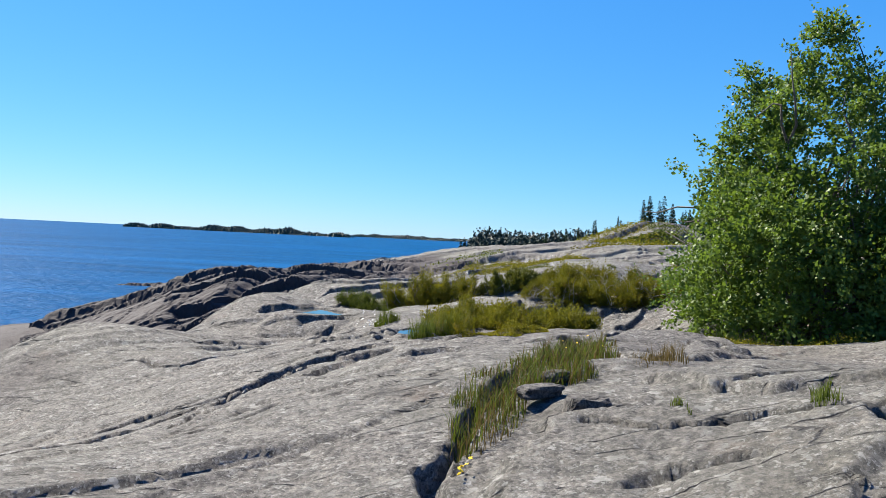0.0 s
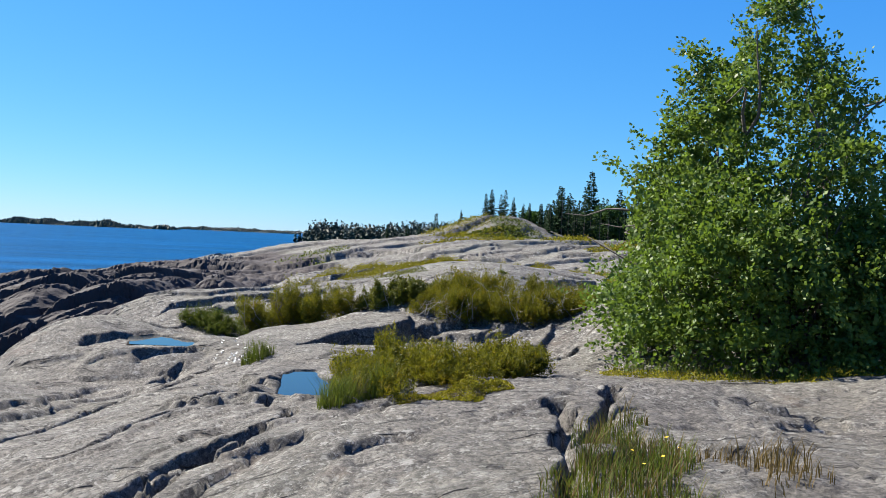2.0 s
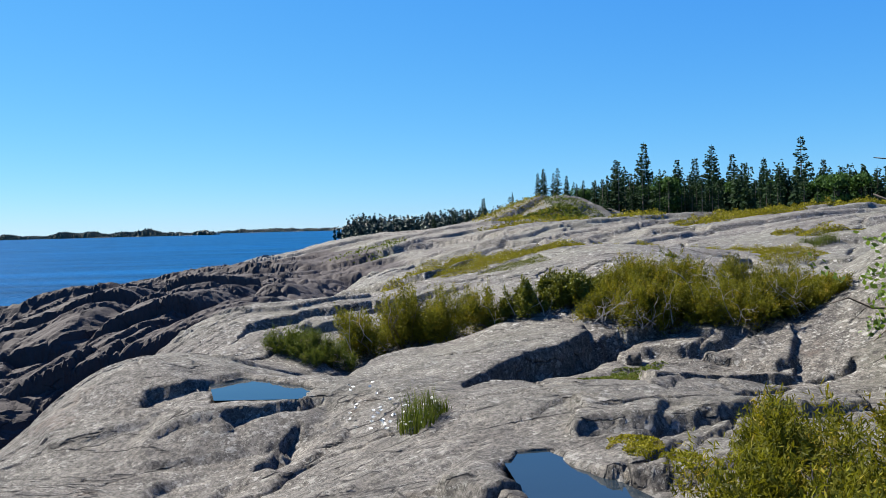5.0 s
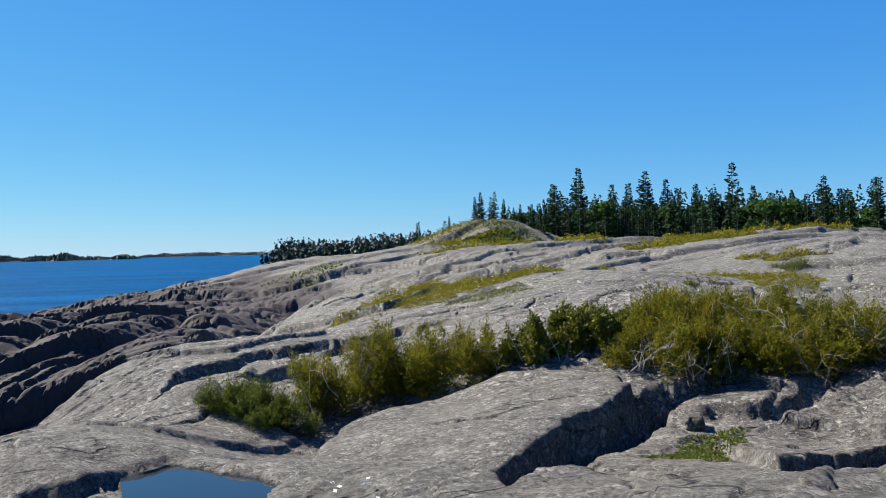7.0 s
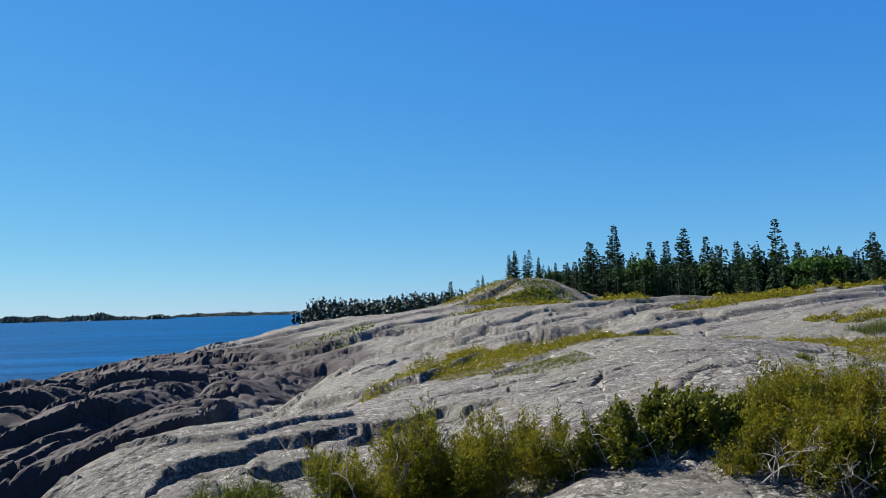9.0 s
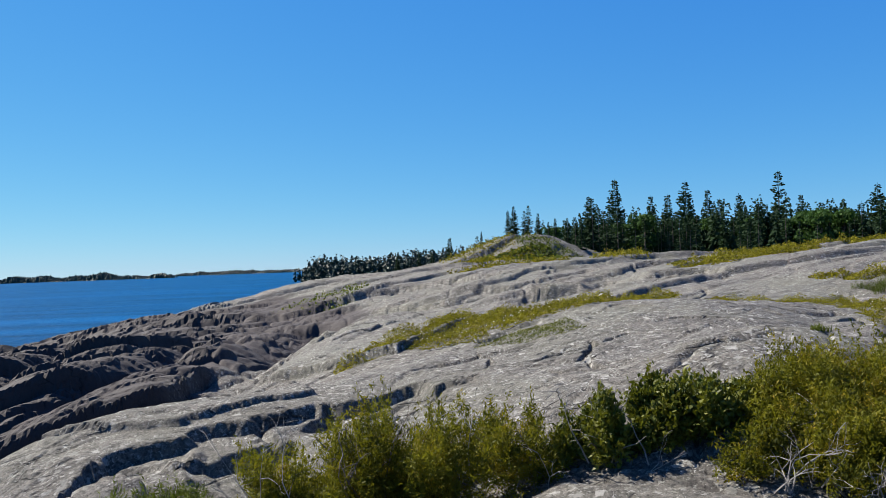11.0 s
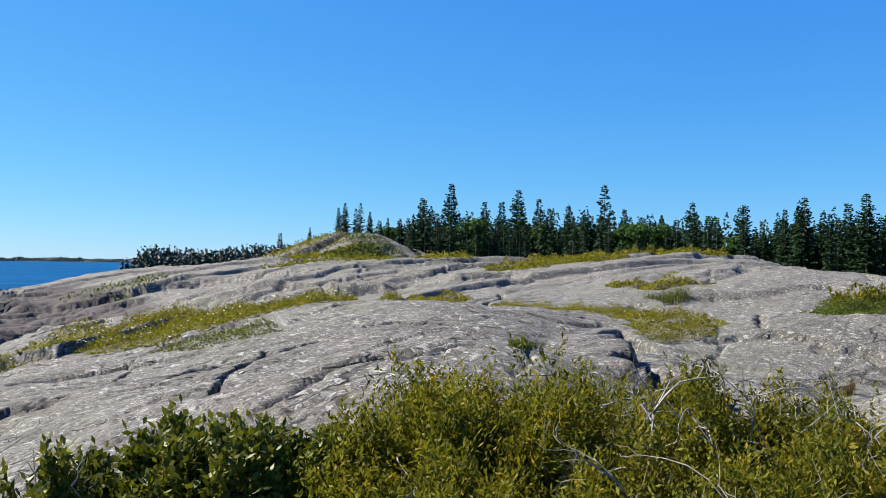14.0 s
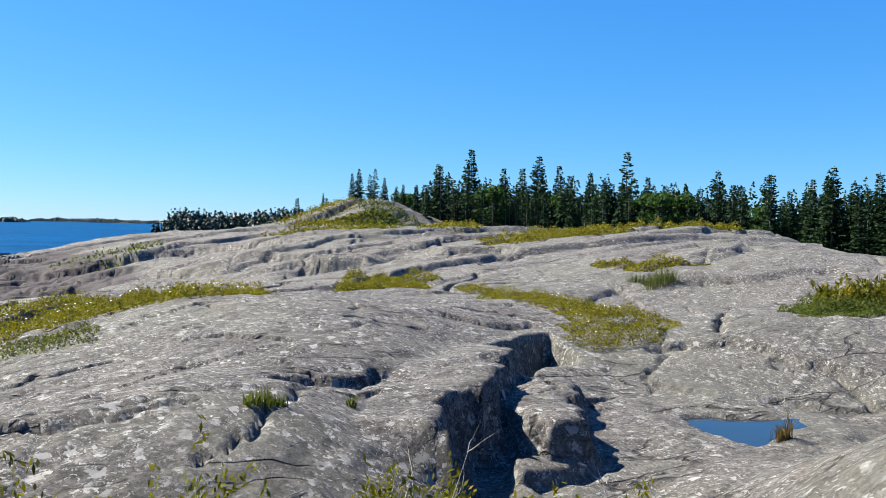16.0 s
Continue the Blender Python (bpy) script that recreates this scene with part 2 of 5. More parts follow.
def value_noise(x, y, seed=0):
    """Smooth noise from -1 to 1."""
    ix, iy = np.floor(x), np.floor(y)
    fx, fy = x - ix, y - iy
    fx, fy = fx * fx * fx * (fx * (fx * 6 - 15) + 10), fy * fy * fy * (fy * (fy * 6 - 15) + 10)
    a, b, c, d = (hashed(ix + i, iy + j, seed) for i, j in ((0, 0), (1, 0), (0, 1), (1, 1)))
    return 2 * (a + (b - a) * fx + (c - a) * fy + (a - b - c + d) * fx * fy) - 1


def fractal(x, y, octaves=4, seed=0, gain=0.5):
    total, size = 0.0, 1.0
    for k in range(octaves):
        total = total + size * value_noise(x * 2.03 ** k + 17.3 * k, y * 2.03 ** k - 9.1 * k, seed + k)
        size *= gain
    return total


def step(a, b, v):
    t = np.clip((v - a) / (b - a), 0, 1)
    return t * t * (3 - 2 * t)


# ---- the bedrock ----
SEA = -4.6
LAND = []


def swell(x, y, radius, height):
    """A broad rise or hollow of the bedrock."""
    LAND.append((x, y, radius, height))


swell(0.5, 5, 2, 0.00)
swell(-2, 9, 2, 0.27)
swell(1, 9.5, 2, 0.17)
swell(-1.5, 12.5, 2, 0.25)
swell(2.5, 8.5, 2, -0.18)
swell(0.5, 14.5, 2, 0.27)
swell(-3, 15, 2, -0.74)
swell(2.5, 15.5, 2, 0.41)
swell(4.2, 17.5, 2, -0.01)
swell(-1.5, 18.5, 2, -0.99)
swell(2, 18.8, 2, 0.40)
swell(6.5, 22.8, 2, 0.51)
swell(2.5, 24, 2, -0.05)
swell(-7, 2, 4, 3.74)
swell(-3, 2, 4, 0.64)
swell(1, 2, 4, -0.08)
swell(5, 2, 4, 0.64)
swell(-7, 7, 4, 0.31)
swell(-3, 7, 4, 0.36)
swell(1, 7, 4, 0.65)
swell(5, 7, 4, -1.03)
swell(-7, 12, 4, 2.90)
swell(-3, 12, 4, -0.24)
swell(1, 12, 4, 0.33)
swell(5, 12, 4, -1.09)
swell(-3, 17, 3, 1.91)
swell(0.5, 17.5, 3, -0.48)
swell(3.5, 16, 3, -1.43)
swell(1, 21, 3, 0.07)
swell(4.5, 22, 3, -0.25)
swell(8, 22, 3, -1.76)
swell(-4, 23, 3, 1.20)
swell(6, 25.5, 3, 0.23)
swell(9, 26, 3, -0.21)
swell(12, 20, 3, -1.97)
swell(-3, 30, 5.5, -0.11)
swell(3, 30, 5.5, 0.04)
swell(10, 30, 5.5, 0.02)
swell(16, 28, 5.5, -0.93)
swell(-10, 36, 5.5, 0.85)
swell(22, 32, 5.5, 0.79)
swell(-4, 42, 7, -0.24)
swell(5, 42, 7, -0.09)
swell(14, 40, 7, 0.24)
swell(21, 38, 7, 0.65)
swell(-14, 54, 7, -0.48)
swell(-2, 56, 11, -1.54)
swell(9, 54, 11, 0.83)
swell(20, 55, 11, 0.57)
swell(-14, 68, 11, 0.98)
swell(-4, 72, 11, 0.30)
swell(30, 45, 11, 2.13)
swell(22, 95, 18, -0.96)
swell(8, 85, 18, 2.68)
swell(35, 72, 18, 2.25)
swell(52, 92, 18, 1.30)
swell(60, 62, 18, 0.47)
swell(38, 30, 18, -1.07)
swell(60, 125, 18, 2.29)
swell(80, 95, 18, -0.13)
swell(85, 62, 18, -2.06)
swell(35, 120, 18, 0.98)
swell(16, 10, 18, 3.69)
swell(-4, 88, 18, -2.53)
swell(12, 100, 18, 1.42)
swell(-20, 66, 9, -1.10)
swell(-9, 72, 9, -1.29)
swell(0, 82, 9, -0.34)
swell(-24, 56, 9, -0.94)
swell(-12, 44, 9, 1.09)
swell(12, 92, 9, -0.98)
swell(28, 98, 9, 4.02)
swell(34, 88, 9, -1.82)
swell(14, 62, 9, 0.41)
swell(26, 62, 9, -0.43)
swell(-18, 42, 9, 0.23)
swell(5, 18.6, 1.3, -0.44)
swell(6, 20, 1.2, -0.59)
swell(8.8, 21.9, 1.4, 0.47)
swell(4.3, 20.8, 1.3, 0.24)
swell(-2.6, 17.1, 1.0, -0.16)
swell(20.5, 97, 8, 0.7)
swell(7.2, 13.0, 2.6, -0.75)
swell(8.2, 11.6, 2.6, -0.6)
swell(-4.7, 18.2, 1.5, 0.38)
swell(2.9, 9.3, 0.9, 0.17)


def shore_distance(x, y):
    edge = -13 - 13 * step(5, 50, y) - 6 * step(45, 75, y) + 34 * step(72, 150, y) + 70 * step(130, 300, y)
    return x - edge


def relief(x, y):
    """The broad form of the bedrock."""
    d = shore_distance(x, y)
    z = -7.0 + 2.4 * step(-8, 0, d) + 4.6 * step(0, 24, d)
    for cx, cy, r, h in LAND:
        z = z + h * np.exp(-((x - cx) ** 2 + (y - cy) ** 2) / r ** 2)
    return z


STRIKE = (0.74, 0.67)


def ledges(x, y, length, seed, strike=(0.74, 0.67), wiggle=0.9, edge=0.05, lives=0.3):
    """Sheets of rock that rise in a low curve and break off in short, sharp scarps; each dies out along its strike."""
    warp = fractal(x / (length * 2.2), y / (length * 2.2), 3, seed, 0.4)
    across = (x * strike[1] - y * strike[0]) / length + wiggle * warp
    along = (x * strike[0] + y * strike[1]) / length
    k = np.floor(across)
    f = across - k
    lasting = np.clip(lives + 1.15 * value_noise(along * 0.42 + 13.7 * k, 0.5 + 0.0 * k, seed + 9), 0, 1)
    size = lasting * (0.4 + 0.6 * hashed(k, np.zeros_like(k), seed))
    before = np.clip(lives + 1.15 * value_noise(along * 0.42 + 13.7 * (k - 1), 0.5 + 0.0 * k, seed + 9), 0, 1)
    before = before * (0.4 + 0.6 * hashed(k - 1, np.zeros_like(k), seed))
    brink = 1 - min(0.4, edge / length)
    foot = -0.22 * before * np.exp(-((f * length) / max(0.045, 0.8 * edge)) ** 2)
    return size * (1 - (1 - f) ** 2) * (1 - step(brink, 1.0, f)) + foot


def blocks(x, y, size, seed):
    """Jointed blocks: a height from -1 to 1 for each and the nearness of a joint between two, 0 to 1."""
    a, b = (x * STRIKE[0] + y * STRIKE[1]) / (size * 1.9), (x * STRIKE[1] - y * STRIKE[0]) / size
    a, b = a + 0.22 * fractal(a * 2, b * 2, 3, seed), b + 0.22 * fractal(a * 2, b * 2, 3, seed + 4)
    ia, ib = np.floor(a), np.floor(b)
    near, second, level = np.full(a.shape, 9.0), np.full(a.shape, 9.0), np.zeros(a.shape)
    for i in (-1, 0, 1):
        for j in (-1, 0, 1):
            da, db = ia + i + 0.15 + 0.7 * hashed(ia + i, ib + j, seed) - a, ib + j + 0.15 + 0.7 * hashed(ia + i, ib + j, seed + 1) - b
            tilt = (hashed(ia + i, ib + j, seed + 3) - 0.5) * db
            d = np.hypot(da, db)
            closer = d < near
            second = np.where(closer, near, np.minimum(second, d))
            level = np.where(closer, 2 * hashed(ia + i, ib + j, seed + 2) - 1 + 1.6 * tilt, level)
            near = np.where(closer, d, near)
    return level, 1 - step(0.0, 0.11, second - near)


CUTS, PLATES, PITS, SHELVES, RIMS, SCARPS = [], [], [], [], [], []


def crack(width, depth, *points):
    """A joint in the bedrock along a broken line."""
    CUTS.append((width, depth, points))


def plate(z, tilt_x, tilt_y, *outline):
    """A sheet of rock that stands proud of the ground where it is higher; it tilts about its first corner."""
    PLATES.append((z, tilt_x, tilt_y, outline))


def pit(floor, soft, *outline):
    """A hollow with a flat floor; soft: how far its wall slopes."""
    PITS.append((floor, soft, outline))


def shelf(rise, fade, *outline):
    """A low sheet whose broken edge stands up by rise and fades inwards."""
    SHELVES.append((rise, fade, outline))


def scarp(drop, fade, *points):
    """A broken edge: the rock on the right-hand side of the line lies lower by drop, less and less away from it."""
    SCARPS.append((drop, fade, points))


def rim(level, *outline):
    """The rock round a pool stands a little over its water."""
    RIMS.append((level, outline))


def distance_to(points, x, y):
    best = np.full_like(x, 1e9)
    for (ax, ay), (bx, by) in zip(points, points[1:]):
        dx, dy = bx - ax, by - ay
        t = np.clip(((x - ax) * dx + (y - ay) * dy) / (dx * dx + dy * dy), 0, 1)
        best = np.minimum(best, np.hypot(x - ax - t * dx, y - ay - t * dy))
    return best


def beside(points, x, y):
    """The distance from a line, positive on its right-hand side, and how far along it, 0 to 1."""
    lengths = [math.hypot(b[0] - a[0], b[1] - a[1]) for a, b in zip(points, points[1:])]
    best, where, done = np.full_like(x, 1e9), np.zeros_like(x), 0.0
    for (ax, ay), (bx, by), size in zip(points, points[1:], lengths):
        dx, dy = bx - ax, by - ay
        t = np.clip(((x - ax) * dx + (y - ay) * dy) / (dx * dx + dy * dy), 0, 1)
        d = np.hypot(x - ax - t * dx, y - ay - t * dy)
        side = np.where((x - ax) * dy - (y - ay) * dx > 0, 1.0, -1.0)
        closer = d < np.abs(best)
        best, where = np.where(closer, d * side, best), np.where(closer, (done + t * size) / sum(lengths), where)
        done += size
    return best, where


def depth_inside(outline, x, y):
    """The distance from the outline, positive inside."""
    ring = (*outline, outline[0])
    inside = np.zeros(x.shape, bool)
    for (ax, ay), (bx, by) in zip(ring, ring[1:]):
        if ay != by:
            inside ^= ((ay > y) != (by > y)) & (x < (bx - ax) * (y - ay) / (by - ay) + ax)
    return np.where(inside, 1, -1) * distance_to(ring, x, y)


def around(points, x, y, m):
    px, py = [p[0] for p in points], [p[1] for p in points]
    return (x > min(px) - m) & (x < max(px) + m) & (y > min(py) - m) & (y < max(py) + m)


# joints of the near rock
crack(0.046, 0.16, (-3.9, 6.6), (-3.17, 7.1), (-2.6, 7.6), (-2.05, 7.7), (-1.61, 8.6), (-1.15, 8.9))
crack(0.033, 0.10, (-3.6, 6.2), (-2.96, 6.4), (-2.47, 7.1), (-2.0, 7.6))
crack(0.039, 0.15, (-4.1, 10.6), (-3.3, 10.3), (-2.9, 10.8), (-2.6, 11.8), (-2.3, 13.0))
crack(0.052, 0.18, (-1.95, 7.3), (-1.82, 7.9), (-1.54, 8.4), (-1.25, 8.8), (-0.8, 9.1))
crack(0.065, 0.16, (0.09, 3.2), (0.13, 4.4), (0.25, 5.3), (0.6, 6.4), (0.9, 7.3), (1.5, 9.0))
crack(0.03, 0.08, (1.1, 3.75), (1.28, 3.72), (1.55, 3.66))
crack(0.033, 0.14, (0.9, 4.6), (1.3, 4.45), (1.64, 4.36), (1.98, 4.2), (2.3, 4.0))
crack(0.039, 0.16, (1.7, 5.9), (2.14, 6.05), (2.8, 6.6), (3.5, 7.4))
crack(0.039, 0.16, (-1.6, 11.0), (-1.35, 11.8), (-0.65, 11.9))
crack(0.039, 0.14, (-1.27, 8.6), (-1.0, 8.7), (-0.6, 9.9))
crack(0.058, 0.25, (1.26, 7.9), (1.8, 8.7), (2.2, 9.4))
crack(0.039, 0.18, (1.7, 8.35), (2.0, 8.4))
crack(0.039, 0.12, (-2.3, 9.4), (-2.0, 10.4), (-1.5, 10.9))
crack(0.033, 0.10, (-2.7, 13.6), (-2.0, 14.2), (-1.2, 14.3))
crack(0.039, 0.14, (1.4, 14.7), (2.2, 15.1), (3.2, 15.6), (4.4, 15.8))
crack(0.033, 0.12, (0.3, 13.3), (1.3, 13.6), (2.6, 14.2))
crack(0.033, 0.10, (0.1, 12.8), (1.4, 13.0), (2.4, 13.2))
crack(0.03, 0.08, (-0.4, 17.3), (0.2, 17.0), (0.6, 17.3))
# hairline joints all over the near rock, most of them along its grain
rng = np.random.default_rng(17)
for k in range(90):
    x, y = rng.uniform(-5, 12), rng.uniform(2.5, 28)
    turn = 0.69 + rng.normal(0, 0.3) + (1.5 if k % 5 == 0 else 0)
    length = 0.35 + 1.5 * rng.random() ** 2
    line = [(x, y)]
    for j in range(4):
        turn += rng.normal(0, 0.25)
        line.append((line[-1][0] + length / 4 * math.cos(turn), line[-1][1] + length / 4 * math.sin(turn)))
    crack(0.022 + 0.02 * rng.random(), 0.05 + 0.07 * rng.random(), *line)
for k in range(45):
    x, y = rng.uniform(-2, 24), rng.uniform(28, 50)
    turn = 0.35 + rng.normal(0, 0.25) + (1.4 if k % 4 == 0 else 0)
    length = 1.5 + 4 * rng.random() ** 2
    line = [(x, y)]
    for j in range(5):
        turn += rng.normal(0, 0.25)
        line.append((line[-1][0] + length / 5 * math.cos(turn), line[-1][1] + length / 5 * math.sin(turn)))
    crack(0.07 + 0.05 * rng.random(), 0.12 + 0.12 * rng.random(), *line)
# joints of the dome
crack(0.03, 0.12, (4.45, 22.0), (4.75, 22.05), (5.0, 21.85), (5.3, 22.15), (5.53, 22.42))
crack(0.022, 0.05, (4.85, 21.5), (4.69, 21.2), (4.45, 20.74), (4.27, 20.43), (4.0, 20.0))
crack(0.033, 0.12, (2.2, 21.2), (2.35, 22.0), (2.5, 22.6), (3.0, 23.4))
crack(0.033, 0.20, (7.6, 26.3), (8.3, 26.35), (8.9, 26.1), (9.4, 25.6))
crack(0.046, 0.14, (14.9, 33.4), (14.2, 31.0), (14.4, 29.6), (12.6, 26.6), (10.9, 24.7))
crack(0.058, 0.18, (15.1, 30.8), (14.6, 29.4), (15.3, 29.2), (17.5, 28.6))
crack(0.033, 0.12, (7.6, 22.6), (8.14, 23.0))
crack(0.033, 0.14, (10.7, 23.4), (11.1, 23.0), (11.0, 22.2))
crack(0.039, 0.12, (18.5, 34.5), (20.0, 36.0), (20.6, 38.5))
crack(0.065, 0.2, (21.5, 35.5), (22.4, 37.6), (24.0, 39.0))
# the drop from the near rock to the dark shore blocks
crack(1.8, 1.2, (-8.5, 6.0), (-8.2, 11.0), (-8.2, 15.0), (-8.6, 19.0), (-9.0, 24.0))
# the gully between the shore ridge and the near rock
crack(1.3, 1.0, (-9.0, 27.5), (-6.0, 29.3), (-3.6, 30.2), (-2.5, 32.0), (-1.4, 40.0), (0.8, 54.0))
crack(0.5, 0.6, (-6.5, 34.0), (-5.0, 38.0), (-3.0, 46.0))
crack(0.5, 0.6, (-9.5, 33.0), (-8.0, 40.0), (-6.0, 50.0))
# broken edges of the near sheets, along their grain
scarp(0.07, 0.5, (-3.84, 11.90), (-3.67, 12.17), (-3.50, 12.49), (-3.21, 12.47), (-3.41, 13.98), (-3.23, 14.38), (-3.03, 14.63))
scarp(0.06, 0.6, (-3.62, 11.34), (-3.40, 11.61), (-3.07, 12.15), (-2.99, 12.82), (-2.93, 14.08), (-2.55, 14.38))
scarp(0.12, 0.5, (-3.72, 15.95), (-3.52, 16.23), (-3.27, 16.32), (-2.95, 16.70))
scarp(0.11, 0.5, (-2.75, 15.36), (-2.43, 15.50), (-2.15, 15.57), (-1.9, 15.75))
scarp(0.05, 0.4, (-3.4, 15.3), (-3.1, 15.38), (-2.75, 15.40))
scarp(0.11, 0.4, (-2.6, 14.52), (-2.32, 14.63), (-2.22, 14.93), (-2.10, 15.2))
scarp(0.10, 0.35, (-1.35, 12.5), (-1.06, 12.28), (-0.87, 11.92), (-0.6, 11.55))
scarp(0.08, 0.3, (-1.25, 11.18), (-0.91, 11.17), (-0.60, 11.30))
scarp(0.06, 0.3, (-1.4, 10.4), (-1.17, 10.87), (-0.9, 11.06))
scarp(0.10, 0.3, (-1.15, 10.4), (-0.90, 10.69), (-0.66, 10.84), (-0.4, 10.6))
scarp(0.05, 0.3, (-1.7, 11.4), (-1.52, 11.30), (-1.25, 11.55))
scarp(0.10, 0.6, (-0.75, 12.5), (-0.25, 12.53), (0.15, 12.06), (0.37, 11.88), (0.83, 11.71), (1.2, 11.55))
scarp(0.06, 0.4, (0.35, 12.55), (0.77, 13.08), (1.2, 13.5))
scarp(0.09, 0.6, (2.2, 16.5), (2.5, 16.72), (2.87, 16.83), (3.26, 16.52), (3.50, 16.14), (4.1, 16.36))
scarp(0.16, 0.6, (1.7, 17.72), (2.29, 17.65), (2.77, 17.66), (3.35, 17.8))
scarp(0.07, 0.5, (-1.45, 7.8), (-1.22, 8.23), (-1.14, 8.52), (-0.92, 8.62), (-0.6, 8.8))
scarp(0.05, 0.4, (-1.85, 8.65), (-1.57, 8.74), (-1.30, 8.5), (-1.1, 8.65))
scarp(0.06, 0.5, (3.0, 9.05), (3.20, 8.79), (3.7, 8.95))
scarp(0.05, 0.5, (-0.45, 8.0), (0.03, 8.35), (0.4, 8.4))
scarp(0.05, 0.5, (-2.75, 3.6), (-2.0, 4.3), (-1.5, 4.65), (-0.9, 5.3))
# the pale ridge over the gully, broken down towards the bushes
scarp(0.17, 1.2, (-3.15, 20.9), (-2.89, 21.78), (-2.70, 21.90), (-2.1, 22.05))
scarp(0.14, 1.0, (-2.35, 22.2), (-2.06, 22.35), (-1.70, 22.35), (-1.4, 22.4))
scarp(0.15, 1.0, (-1.6, 22.5), (-1.21, 22.53), (-0.7, 22.95))
# behind it the rock falls into the dark gully and climbs again in black steps
scarp(0.85, 4.5, (-1.2, 27.5), (-1.7, 25.4), (-2.3, 24.5), (-3.0, 23.7), (-3.7, 23.1), (-4.5, 22.5), (-5.1, 21.3), (-5.6, 19.0), (-6.2, 15.0))
scarp(0.6, 2.5, (-10.5, 29.5), (-9, 30), (-7, 31), (-5.5, 32), (-4, 33.5), (-3.0, 37))
scarp(0.5, 2.2, (-12, 33), (-10, 33.5), (-8, 34.5), (-6, 36), (-4.2, 39.5))
scarp(0.5, 2.2, (-13, 36.5), (-11, 37), (-8.5, 38.5), (-6, 41), (-3.6, 46))
scarp(0.4, 2.0, (-12, 41), (-9, 43), (-6.5, 46), (-4.5, 50))
scarp(0.17, 0.8, (-2.1, 21.5), (-1.56, 21.64), (-1.1, 21.8))
scarp(0.18, 0.9, (-0.95, 22.1), (-0.61, 22.82), (-0.28, 22.73), (0.4, 23.15))
# thin broken edges on the dome
scarp(0.06, 0.5, (4.25, 21.7), (4.73, 21.95), (5.01, 22.09), (5.33, 22.28), (5.6, 22.55))
scarp(0.07, 0.5, (7.2, 25.8), (7.97, 25.63), (8.7, 25.85))
scarp(0.06, 0.5, (-0.4, 22.2), (0.4, 22.6), (1.2, 22.7))
scarp(0.06, 0.5, (0.6, 24.0), (1.6, 24.4), (2.5, 24.4))
scarp(0.05, 0.5, (9.8, 22.9), (10.6, 22.5), (11.6, 22.2))
scarp(0.07, 0.6, (10.0, 26.5), (11.0, 26.9), (12.2, 26.8))
# hollows and edges of the far sheets
scarp(0.5, 1.5, (9.8, 47.0), (10.4, 46.0), (11.4, 45.2), (12.4, 45.0))
scarp(0.42, 1.5, (13.2, 44.3), (14.6, 44.05), (15.9, 43.6), (17.0, 43.2))
scarp(0.35, 2.0, (11.5, 49.0), (12.6, 48.0), (14.2, 48.2))
scarp(0.4, 2.5, (4.2, 52.8), (7.02, 53.2), (9.05, 52.9), (10.8, 51.4))
scarp(0.45, 2.5, (5.5, 64.0), (8.6, 61.8), (12.0, 56.5))
scarp(0.4, 2.0, (7.2, 51.0), (9.98, 51.6), (12.24, 52.5), (15.8, 54.0))
scarp(0.4, 2.5, (3.4, 56.0), (6.0, 52.0), (9.9, 50.4))
scarp(0.16, 1.2, (16.3, 32.95), (18.14, 32.18), (19.07, 32.01), (20.6, 31.6))
scarp(0.16, 1.5, (17.2, 34.5), (20.0, 35.0), (22.0, 36.8), (24.5, 39.0))
scarp(0.08, 0.7, (9.4, 24.5), (10.65, 24.36), (10.97, 23.38), (11.8, 22.7))
scarp(0.10, 0.8, (2.0, 26.3), (2.56, 26.10), (3.2, 26.0))
scarp(0.10, 1.0, (11.9, 30.0), (13.2, 31.9), (14.67, 33.26), (15.5, 33.3))
# pools and hollows
pit(-0.12, 0.14, (-0.61, 12.69), (-0.31, 12.7), (-0.1, 12.1), (0.03, 11.58), (-0.23, 10.86), (-0.68, 11.3))
pit(0.0, 0.12, (-0.98, 10.53), (-0.76, 10.81), (-0.62, 10.7), (-0.9, 10.4))
pit(-0.2, 0.12, (-3.1, 16.7), (-2.66, 16.95), (-1.85, 16.1), (-2.05, 15.55), (-2.95, 15.7))
pit(0.2, 0.25, (8.24, 22.4), (8.85, 22.42), (9.6, 22.0), (9.52, 21.75), (8.8, 21.48), (8.24, 21.22), (8.2, 21.76))
pit(-0.38, 0.1, (-0.45, 15.25), (0.4, 15.85), (1.25, 16.65), (2.0, 17.2), (2.2, 17.6), (1.9, 17.7), (1.2, 17.05), (0.37, 16.25), (-0.37, 15.65))
pit(0.36, 0.10, (5.3, 20.4), (5.55, 20.9), (6.0, 21.4), (6.3, 21.95), (6.45, 21.7), (6.1, 21.0), (5.85, 20.2))
pit(0.42, 0.08, (6.35, 22.0), (6.7, 22.5), (7.0, 23.1), (7.25, 23.6), (7.3, 23.2), (7.0, 22.6), (6.65, 22.1))
pit(0.22, 0.12, (7.25, 23.85), (7.5, 24.4), (7.95, 24.95), (8.6, 25.3), (8.65, 24.7), (8.35, 24.15), (7.8, 23.85), (7.45, 23.6))
pit(0.3, 0.08, (6.05, 20.85), (6.9, 21.35), (7.0, 21.1), (6.25, 20.6))
pit(0.25, 0.2, (2.1, 3.5), (2.2, 4.2), (2.7, 4.3), (2.9, 3.4))
pit(0.35, 0.2, (10.2, 46.0), (11.4, 45.2), (11.7, 45.8), (10.6, 46.8))
pit(0.6, 0.2, (14.6, 44.4), (16.6, 43.5), (16.8, 44.1), (15.0, 45.2))
